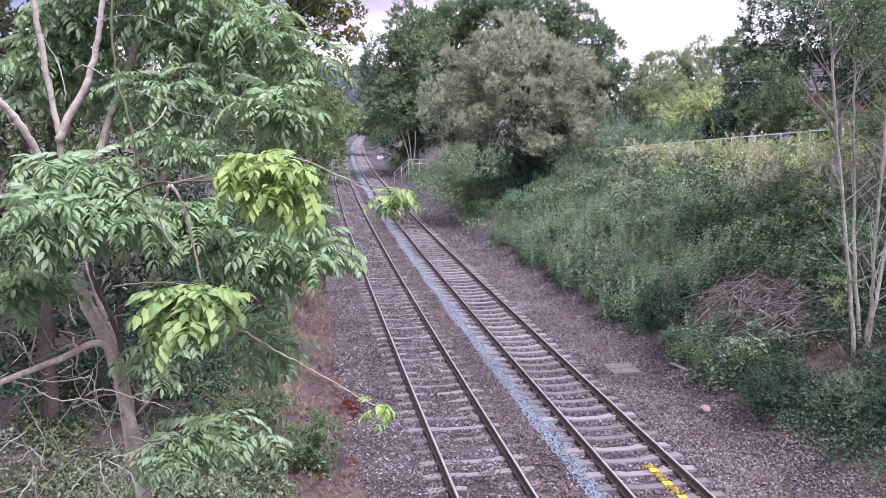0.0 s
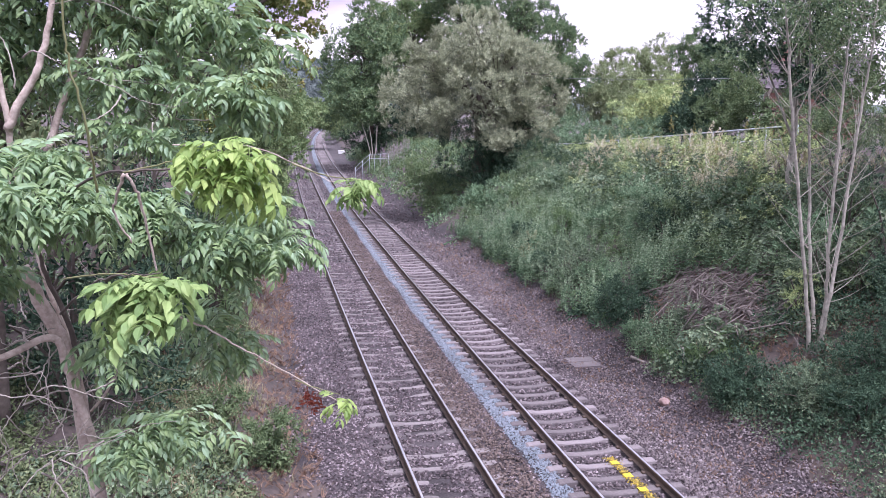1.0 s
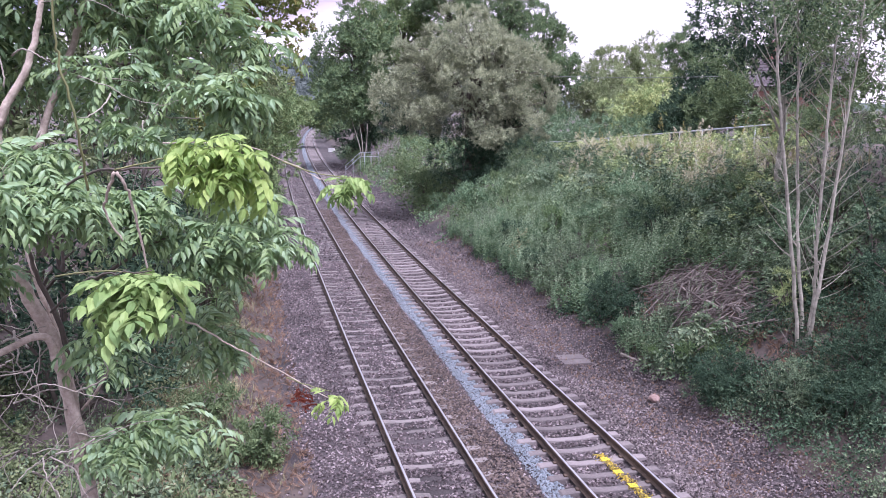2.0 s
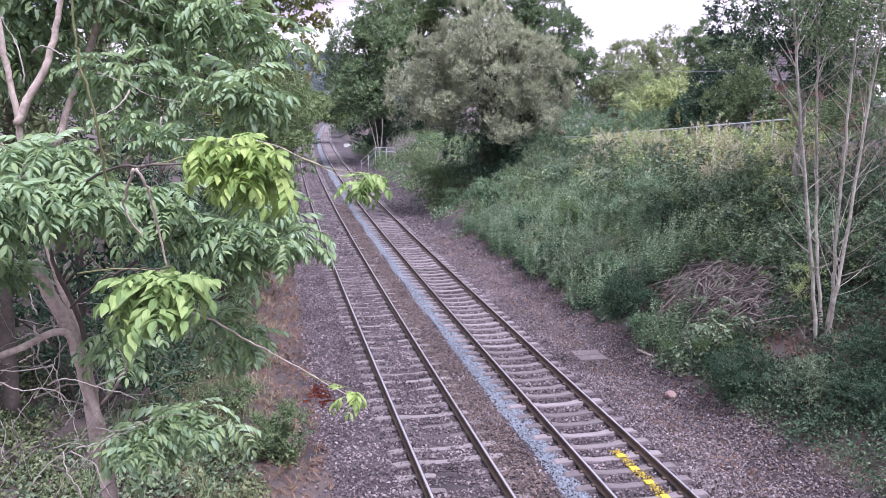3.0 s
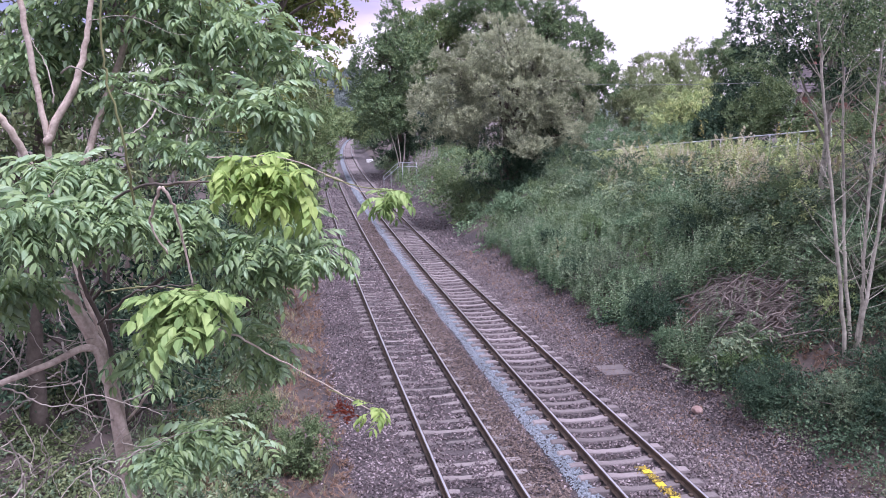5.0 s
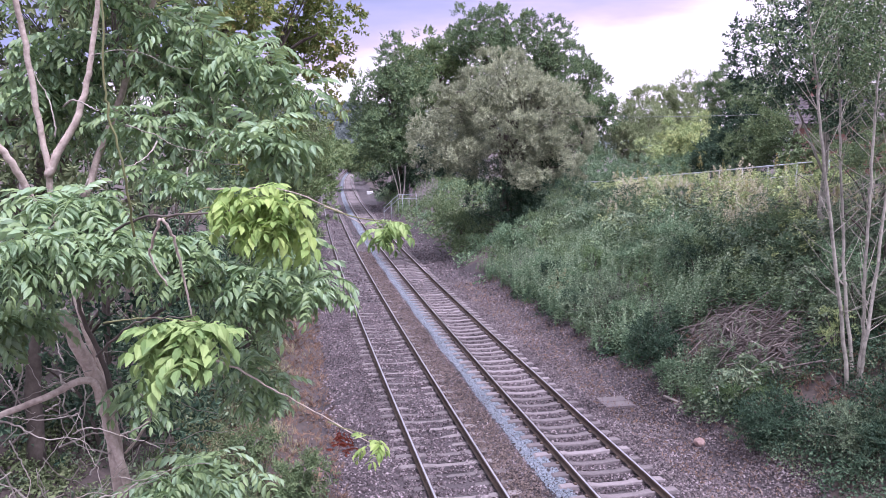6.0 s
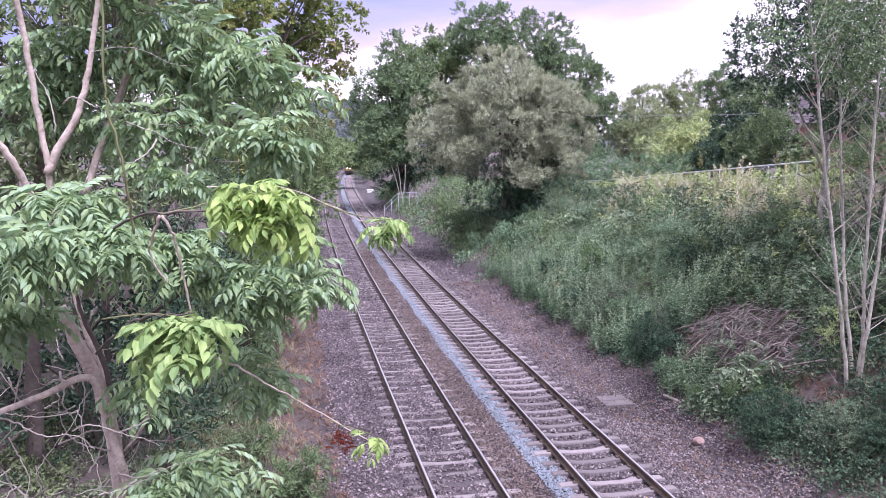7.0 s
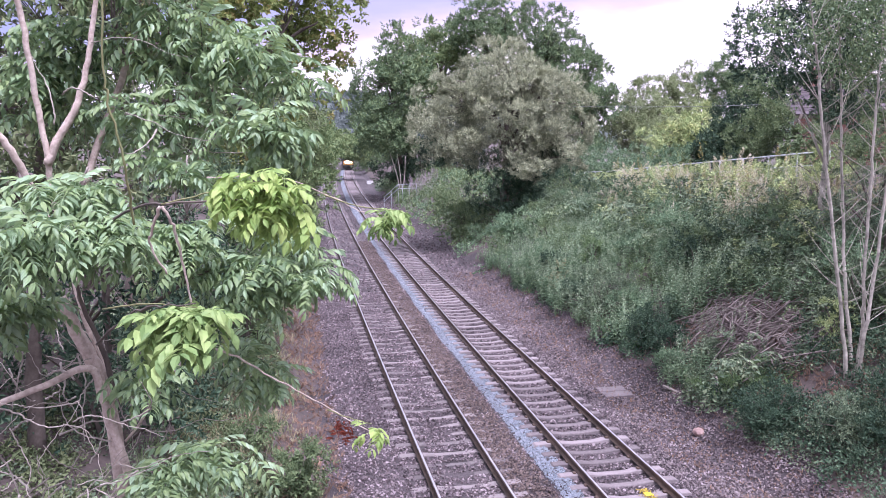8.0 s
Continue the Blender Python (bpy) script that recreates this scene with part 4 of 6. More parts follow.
def build_ash():
    foot = np.array([-0.75, 8.3, float(ground_at(-0.75, 8.3)) - 0.1])
    ash = anchor("ash_tree", foot, "pale-barked ash tree with feathered leaves, its stem cut off", "tree")

    def wood(name, points, r0, r1, mat=PALE_BARK, label="", wobble=0.004, sides=10):
        p = [np.array(q) - foot for q in points]
        return part(name, np_mesh(name, *twig_to(p, r0, r1, wobble, sides), mat, True), ash, label)

    wood("trunk", [foot, (-1.35, 7.75, 2.4), (-1.5, 7.75, 3.6), (-1.60, 7.80, 4.24), (-1.68, 7.80, 5.03), (-1.84, 7.80, 5.45), (-2.02, 7.80, 5.89)], 0.08, 0.058, label="pale trunk sawn off at the top")
    wood("limb", [(-1.68, 7.90, 4.79), (-1.73, 7.95, 5.26), (-1.87, 8.00, 5.68), (-2.01, 8.00, 6.42), (-2.07, 7.95, 6.93), (-2.07, 7.90, 7.21), (-2.11, 7.90, 7.53), (-2.14, 7.85, 7.96), (-2.19, 7.80, 8.47), (-2.21, 7.70, 8.99)], 0.030, 0.024, label="pale upright limb with a fork")
    wood("limb", [(-2.07, 7.92, 7.08), (-1.98, 7.90, 7.28), (-1.84, 7.90, 7.50), (-1.73, 7.90, 7.77), (-1.65, 7.90, 8.11), (-1.53, 7.85, 8.77)], 0.04, 0.02)
    wood("limb", [(-1.91, 8.50, 6.85), (-1.77, 8.60, 7.28), (-1.59, 8.60, 7.71), (-1.45, 8.60, 8.08), (-1.25, 8.60, 8.61), (-1.02, 8.50, 9.07)], 0.035, 0.026)
    wood("limb", [(-2.47, 7.60, 7.47), (-2.30, 7.70, 7.21), (-2.21, 7.80, 6.94), (-2.08, 7.90, 6.53)], 0.03, 0.034)
    wood("limb", [(-1.45, 7.55, 4.2), (-1.62, 7.45, 5.0), (-1.7, 7.35, 5.36), (-2.0, 7.1, 5.3), (-2.5, 6.8, 5.16)], 0.04, 0.024)
    wood("limb", [(-1.59, 7.75, 5.04), (-1.69, 7.75, 5.47), (-1.81, 7.75, 5.78), (-1.85, 7.70, 6.05)], 0.026, 0.016, DARK_BARK)
    wood("shoot", [(-1.06, 6.1, 6.7), (-1.07, 5.95, 7.09), (-1.14, 5.89, 7.53), (-1.15, 5.87, 7.77), (-1.13, 5.83, 8.4)], 0.009, 0.007, GREEN_STEM, "yellow-green upright shoot", 0.006, 6)
    wood("branch", [(-1.9, 7.6, 6.3), (-1.2, 6.6, 6.75), (-0.8, 5.9, 6.86), (-0.45, 5.77, 6.88), (-0.1, 5.75, 6.95)], 0.013, 0.004, DARK_BARK, "", 0.008, 7)
    wood("branch", [(-1.6, 7.2, 5.6), (-1.2, 6.2, 6.0), (-0.9, 5.5, 6.22), (-0.6, 5.45, 6.25)], 0.012, 0.004, DARK_BARK, "", 0.008, 7)
    wood("branch", [(-0.85, 5.9, 6.84), (-0.9, 5.95, 6.72), (-0.95, 6.05, 6.55), (-0.85, 6.05, 6.35)], 0.012, 0.006, PALE_BARK, "bare forked pale branch", 0.006, 7)
    wood("branch", [(-0.84, 5.9, 6.84), (-0.78, 5.95, 6.7), (-0.74, 6.05, 6.45), (-0.70, 6.1, 6.1)], 0.012, 0.007, PALE_BARK, "bare forked pale branch", 0.006, 7)
    wood("branch", [(-1.5, 7.6, 4.6), (-0.9, 7.75, 5.35), (-0.5, 7.73, 5.28), (-0.13, 7.67, 5.05), (0.33, 7.59, 4.78), (0.72, 7.47, 4.56)], 0.013, 0.004, PALE_BARK, "long slender branch reaching over the ballast", 0.006, 7)
    wood("branch", [(-0.6, 6.6, 7.0), (-0.05, 6.99, 6.97), (0.35, 6.97, 6.81), (0.63, 6.94, 6.67), (0.9, 6.9, 6.6)], 0.006, 0.003, PALE_BARK, "", 0.004, 6)
    wood("branch", [(-1.3, 7.5, 5.8), (-0.7, 7.8, 6.1), (-0.1, 7.9, 6.05)], 0.018, 0.005, DARK_BARK, "", 0.008, 6)
    bare = []
    for k in range(90):
        s = np.array([rng.uniform(-2.6, -1.2), rng.uniform(6.6, 8.2), rng.uniform(4.0, 5.6)]) if k < 75 else np.array([rng.uniform(-2.0, -0.6), rng.uniform(7.6, 8.5), rng.uniform(6.9, 8.2)])
        p = [s]
        d = unit(rng.normal(size=3) + [0, 0, -0.4])
        for _ in range(4):
            d = unit(d + rng.normal(0, 0.3, 3))
            p.append(p[-1] + d * rng.uniform(0.12, 0.28))
        p = [q - foot for q in p]
        bare.append(twig_to(p, rng.uniform(0.004, 0.012), 0.002, 0.004, 5))
    tagged(part("dead_branchwork", np_mesh("dead_branchwork", *merge(bare), PALE_WOOD, True), ash, "tangle of bare pale dead twigs"), kind="stuff")

    # the crown: shoot ends with whorls of feathered leaves, in loose masses (centre, radii, shoot ends)
    masses = [(-2.09, 8.6, 8.28, 0.53, 0.35, 0.37, 12), (-1.07, 8.6, 8.30, 0.82, 0.35, 0.38, 20), (-0.31, 8.2, 8.11, 0.58, 0.35, 0.32, 12), (-0.17, 7.6, 7.47, 0.42, 0.35, 0.30, 11),
              (-1.06, 8.2, 7.48, 0.58, 0.35, 0.32, 13), (-1.84, 8.9, 7.61, 0.51, 0.35, 0.39, 10), (-2.37, 8.6, 7.81, 0.32, 0.35, 0.43, 9), (-1.64, 7.3, 6.91, 0.51, 0.35, 0.14, 9),
              (-1.90, 6.6, 6.58, 0.25, 0.35, 0.29, 9), (-1.47, 6.8, 6.54, 0.39, 0.35, 0.20, 13), (-0.96, 7.4, 6.46, 0.44, 0.35, 0.24, 12), (-0.46, 7.6, 6.16, 0.30, 0.35, 0.25, 9),
              (-0.17, 7.7, 5.98, 0.36, 0.35, 0.23, 10), (0.26, 8.2, 6.05, 0.25, 0.35, 0.22, 7), (0.05, 7.9, 6.37, 0.21, 0.35, 0.16, 5), (-1.20, 7.4, 5.28, 0.22, 0.35, 0.17, 5),
              (-0.73, 7.6, 4.44, 0.39, 0.35, 0.18, 10), (-1.17, 7.2, 4.38, 0.29, 0.35, 0.12, 6), (-0.27, 8.2, 4.99, 0.28, 0.35, 0.17, 5), (-2.24, 7.2, 5.96, 0.21, 0.35, 0.14, 9),
              (-0.43, 8.4, 5.24, 0.23, 0.35, 0.17, 4), (-0.89, 7.9, 7.02, 0.41, 0.35, 0.21, 7), (0.10, 8.4, 7.97, 0.22, 0.35, 0.22, 4), (-1.51, 8.4, 8.88, 1.20, 0.35, 0.21, 14)]
    mats, twigs = [], []
    for x, y, z, rx, ry, rz, n in masses:
        c = np.array([x, y, z])
        hubs = c + unit(rng.normal(size=(n, 3))) * rng.uniform(0.25, 1.0, (n, 1)) * [rx, ry, rz]
        mats.append(rosettes(hubs, 7))
        for h in hubs:
            b = c * 0.6 + h * 0.4 + [rng.normal(0, 0.08), 0.25, -0.22]
            twigs.append(twig_to([b - foot, (b + h) / 2 - foot + [0, 0, -0.03], h - foot], 0.007, 0.003, 0.004, 4))
    tagged(part("twigwork", np_mesh("twigwork", *merge(twigs), DARK_BARK, True), ash), kind="stuff")
    mats = np.concatenate(mats)
    near = mats[:, 1, 3] < np.sort(mats[:, 1, 3])[150]
    v, f = scatter(DARK_SPRAYS, mats[~near])
    tagged(part("crown", np_mesh("crown", v - foot, f, ASH_LEAF), ash, "blue-green feathered ash leaves"), kind="stuff")
    single_leaves(ash, foot, mats[near], DARK_SPRAYS, ASH_LEAF)
    shoots = []
    for c, r, n, per, mat, size, twig in (((-0.16, 5.85, 6.93), (0.28, 0.2, 0.21), 15, 6, ASH_YOUNG, 0.9, [(-0.85, 5.95, 6.84), (-0.5, 5.85, 6.92), (-0.1, 5.85, 7.0)]),
                                          ((-0.70, 5.5, 6.13), (0.25, 0.18, 0.14), 10, 6, ASH_MID, 0.95, [(-1.3, 6.1, 6.1), (-0.95, 5.7, 6.2), (-0.6, 5.5, 6.2)]),
                                          ((0.90, 6.9, 6.68), (0.2, 0.12, 0.06), 4, 5, ASH_MID, 0.75, [(0.3, 6.97, 6.82), (0.6, 6.95, 6.72), (0.95, 6.9, 6.68)]),
                                          ((0.66, 7.2, 4.74), (0.08, 0.06, 0.03), 2, 4, ASH_YOUNG, 0.7, [(0.3, 7.5, 4.8), (0.5, 7.4, 4.74), (0.68, 7.2, 4.74)])):
        hub = np.array(twig[0])
        shoot = part("young_shoot", np_mesh("young_shoot", *twig_to([np.array(q) - hub for q in twig], 0.007, 0.003, 0.003, 6), GREEN_STEM, True), ash, "young shoot with fresh green leaves")
        shoot.location = hub - foot
        p = np.array(c) + unit(rng.normal(size=(n, 3))) * rng.uniform(0.3, 1.0, (n, 1)) * r
        single_leaves(shoot, hub, rosettes(p, per, -0.05, size), YOUNG_SPRAYS, mat)
        shoots.append((shoot, hub - foot))
    p = np.array([0.44, 7.45, 4.70]) + rng.normal(0, 0.035, (10, 3))
    single_leaves(ash, foot, leaf_turns(p, np.array([0.44, 7.45, 4.9]), -1.1), [compound_leaf(3, 0.2, 0.06, 1.0)], RED_LEAF, "withered red-brown leaf")
    return shoots


shoots = build_ash()

# ---- slim stems on the east bank ----


def build_slim_trees():
    foot = np.array([13.05, 17.04, float(ground_at(13.05, 17.04)) - 0.1])
    tree = anchor("aspen_tree", foot, "slim pale multi-stemmed tree growing from a cut stump", "tree")
    stems = [[(12.92, 17.05, 1.27), (12.76, 17.20, 3.02), (12.46, 17.30, 5.17), (12.13, 17.35, 7.25), (11.96, 17.40, 8.66), (11.74, 17.40, 9.90), (11.30, 17.30, 12.05)],
             [(13.07, 17.10, 1.22), (13.24, 17.10, 2.48), (13.30, 17.20, 3.81), (13.39, 17.30, 6.07), (13.45, 17.35, 7.76), (13.53, 17.40, 9.56), (13.48, 17.40, 12.04)],
             [(13.08, 17.00, 1.28), (13.19, 16.90, 2.66), (13.44, 17.00, 4.51), (13.62, 17.00, 6.47), (13.83, 17.00, 8.76), (13.96, 17.00, 11.23)],
             [(13.29, 17.30, 1.31), (13.37, 17.80, 2.87), (13.42, 18.20, 4.77), (13.39, 18.40, 6.97), (13.30, 18.50, 8.88), (13.04, 18.50, 11.26)]]
    twigs, tips = [], []
    for s in stems:
        p = curved([np.array(q) - foot for q in s], 6, 0.012)
        part("stem", np_mesh("stem", *tube(p, np.linspace(0.050, 0.017, len(p)), 9), YOUNG_BARK, True), tree)
        for i in range(7, len(p) - 1):
            for _ in range(1 + i % 2):
                a = rng.uniform(0, 2 * np.pi)
                d = np.array([math.cos(a), math.sin(a), rng.uniform(0.5, 1.4)])
                ln = rng.uniform(0.5, 1.5)
                e = p[i] + d * ln
                twigs.append(tube(curved([p[i], p[i] + d * ln * 0.5 + [0, 0, -0.08], e], 3), np.linspace(0.010, 0.003, 7), 4))
                tips.append(e)
    tagged(part("branchwork", np_mesh("branchwork", *merge(twigs), YOUNG_BARK), tree, "thin bare side twigs"), kind="stuff")
    tips = np.array(tips)
    high = tips[tips[:, 2] > 7.0]
    spots = np.concatenate([high + rng.normal(0, 0.3, high.shape) for _ in range(3)])
    low = tips[tips[:, 2] <= 7.0]
    v1 = clump_leaves(spots, np.full(len(spots), 0.42), 36, 0.095, 0.6)
    v2 = clump_leaves(low, np.full(len(low), 0.2), 6, 0.07, 0.6)
    tagged(part("crown", np_mesh("crown", *merge([v1, v2]), OAK_LEAF), tree, "sparse small green leaves"), kind="stuff")
    bm = bmesh.new()
    bmesh.ops.create_cone(bm, cap_ends=True, segments=14, radius1=0.36, radius2=0.24, depth=0.3, matrix=Matrix.Translation((0.1, 0.05, 0.1)))
    for w in bm.verts:
        w.co.x += rng.normal(0, 0.02)
        w.co.y += rng.normal(0, 0.02)
    bm_part("stump", bm, DARK_BARK, tree, "old cut stump with reddish bark")
    g = "trees over the east bank"
    build_tree("east_bank_tree", "dark green tree standing on top of the bank", "tree", (17.2, 24.5), [(16.0, 24.5, 10.4, 1.7, 2, 1.6), (17.4, 24.0, 11.6, 2.0, 2, 2.0), (16.6, 23.6, 8.8, 1.2, 1.5, 1.2), (18.6, 24.5, 10.6, 1.6, 1.6, 2.0)], 0.12, 0.13, 76, 22, 0.52, DARK_LEAF, YOUNG_BARK, g)
    build_tree("east_bank_tree", "green tree at the top of the bank", "tree", (17.5, 19.5), [(17.0, 19.5, 9.6, 1.8, 1.8, 2.4), (16.3, 20, 12, 2.0, 2, 1.6), (18.2, 20.2, 11, 1.6, 1.6, 2.4)], 0.12, 0.13, 68, 22, 0.57, HAZEL_LEAF, YOUNG_BARK, g)
    for x, y, r, h in ((15.4, 17.6, 1.2, 4.0), (14.6, 15.4, 1.2, 3.2), (16.4, 20.5, 1.5, 3.4), (17.6, 17.5, 1.6, 5.0), (14.4, 18.9, 0.8, 2.0), (13.6, 14.2, 1.3, 2.0), (18.0, 23, 1.6, 3.0), (19.5, 21, 2.0, 4.5)):
        build_shrub("elder_shrub", "dark dense shrub on the bank behind slim stems", (x, y), r, r, h, 0.07, 3600, DARK_LEAF if y < 18 else BRAMBLE_LEAF, "shrubs behind the slim stems")


build_slim_trees()

# ---- low growth ----


def nettle(h=1.0, leaves=11):
    """An upright leafy stalk, its leaves smaller towards the tip."""
    pcs = [tube(np.array([(0, 0, -0.05), (0.02, 0.01, h * 0.5), (0.05, 0.0, h)]), [0.008, 0.006, 0.003], 3)]
    c, d, n, L = [], [], [], []
    for i in range(leaves):
        z = h * (0.2 + 0.8 * i / (leaves - 1))
        a = i * 1.57 + rng.normal(0, 0.4)
        for s in (0, np.pi):
            w = np.array([math.cos(a + s), math.sin(a + s), rng.uniform(-0.1, 0.5) + 0.5 * z / h])
            ln = 0.155 * (1.2 - 0.75 * z / h)
            c.append(np.array([0.05 * z, 0, z]) + w * ln * 0.5)
            d.append(w)
            n.append([rng.normal(0, 0.3), rng.normal(0, 0.3), 1.0])
            L.append(ln)
    pcs.append(leaf_arrays(np.array(c), np.array(d), np.array(n), np.array(L), np.array(L) * 0.42))
    v, f = merge(pcs)
    tip = v[f].mean(1)[:, 2] > h * 0.74
    return v, f, tip.astype(int)


def cane(reach=1.2, height=0.75, leaves=16):
    """An arching bramble cane with leaves in threes hanging to both sides."""
    t = np.linspace(0, 1, 6)
    way = np.stack([t * reach, 0.08 * np.sin(t * 5), height * np.sin(np.pi * t * 0.92)], 1)
    k = np.repeat(np.linspace(0.15, 1, leaves), 2)
    c = np.stack([np.interp(k, t, way[:, j]) for j in range(3)], 1)
    s = np.tile([-1.0, 1.0], leaves)
    d = unit(np.stack([rng.normal(0.3, 0.4, len(k)), s, rng.normal(-0.1, 0.3, len(k))], 1))
    L = 0.13 * rng.uniform(0.7, 1.25, len(k))
    return merge([tube(way, np.linspace(0.008, 0.003, 6), 3), leaf_arrays(c + d * L[:, None] * 0.6, d, rng.normal(0, 0.35, d.shape) + [0, 0, 1.0], L, L * 0.6)])


def tuft(blades=12, h=0.5):
    p = []
    for _ in range(blades):
        a, l = rng.uniform(0, 6.28), h * rng.uniform(0.5, 1.1)
        d = np.array([math.cos(a), math.sin(a), 0])
        s = np.array([-d[1], d[0], 0]) * 0.006
        b = d * 0.03
        m, t = b + d * l * 0.25 + [0, 0, l * 0.7], b + d * l * 0.6 + [0, 0, l * rng.uniform(0.6, 1.0)]
        p.append((np.array([b - s, b + s, m + s, m - s, t]), np.array([(0, 1, 2), (0, 2, 3), (3, 2, 4)])))
    return merge(p)


def mound(r=0.45, h=0.4, leaves=50, size=0.12):
    u = unit(rng.normal(size=(leaves, 3)))
    u[:, 2] = np.abs(u[:, 2])
    c = u * [r, r, h] * rng.uniform(0.5, 1.05, (leaves, 1))
    L = size * rng.uniform(0.7, 1.3, leaves)
    return leaf_arrays(c, unit(u + rng.normal(0, 0.6, u.shape)), unit(u + [0, 0, 0.5] + rng.normal(0, 0.4, u.shape)), L, L * 0.65)


def plume(h=1.3, n=40):
    z = h * rng.uniform(0.55, 1.0, n)
    a = rng.uniform(0, 6.28, n)
    r = 0.09 * (1.15 - z / h) / 0.5
    c = np.stack([np.cos(a) * r, np.sin(a) * r, z], 1)
    return merge([leaf_arrays(c, np.stack([np.cos(a), np.sin(a), 0.9 + 0 * a], 1), rng.normal(size=(n, 3)), 0.07 * np.ones(n), 0.03 * np.ones(n))])


def sow(name, label, category, templates, count, u_range, y_range, size, mat, near=1.0, weight=None, tilt=0.15, rise=0.0):
    y = y_range[0] + (y_range[1] - y_range[0]) * rng.random(count) ** near
    u = rng.uniform(*u_range, count)
    grow = np.ones(count)
    if weight is not None:
        w = weight(u, y)
        keep = rng.random(count) < w
        u, y, grow = u[keep], y[keep], 0.6 + 0.6 * w[keep]
    x = u + swing(y)
    at = np.stack([x, y, ground_at(x, y) + rise], 1)
    turned = poses_np(at, size * grow * rng.uniform(0.65, 1.25, len(at)), tilt)
    if len(templates[0]) == 3:
        v, f, picks = scatter_parts(templates, turned)
        return tagged(new(name, np_mesh(name, v, f, [mat, NETTLE_TIP], picks=picks)), label, category, kind="stuff")
    v, f = scatter(templates, turned)
    return tagged(new(name, np_mesh(name, v, f, mat)), label, category, kind="stuff")


def clear_of_cuttings(u, y):
    pile = ((u - 12.8) / 1.2) ** 2 + ((y - 21.7) / 2.6) ** 2
    bare = ((u - 12.45) / 0.55) ** 2 + ((y - 17.5) / 0.8) ** 2
    ragged = 0.16 * np.sin(y * 1.1) + 0.14 * np.sin(y * 2.7 + 1) + 0.1 * np.sin(y * 6.1)
    return np.where(pile > 1, 1.0, 0.18) * (bare > 1) * (u > 10.62 + ragged)


def patchy(phase, low=0.15):
    def weight(u, y):
        w = 0.45 + 0.6 * np.sin(u * 1.1 + phase + 0.5 * np.sin(y)) * np.sin(y * 0.61 + phase * 1.7) + 0.4 * np.sin(u * 2.3 - y * 1.1 + phase)
        return clear_of_cuttings(u, y) * np.clip(w, low, 1)
    return weight


NETTLES = [nettle(1.0, 10), nettle(0.85, 9), nettle(1.2, 11)]
MOUNDS = [mound(), mound(0.4, 0.5), mound(0.55, 0.35)]
FINE_MOUNDS = [mound(0.42, 0.38, 95, 0.062), mound(0.36, 0.45, 85, 0.055), mound(0.5, 0.3, 100, 0.065)]


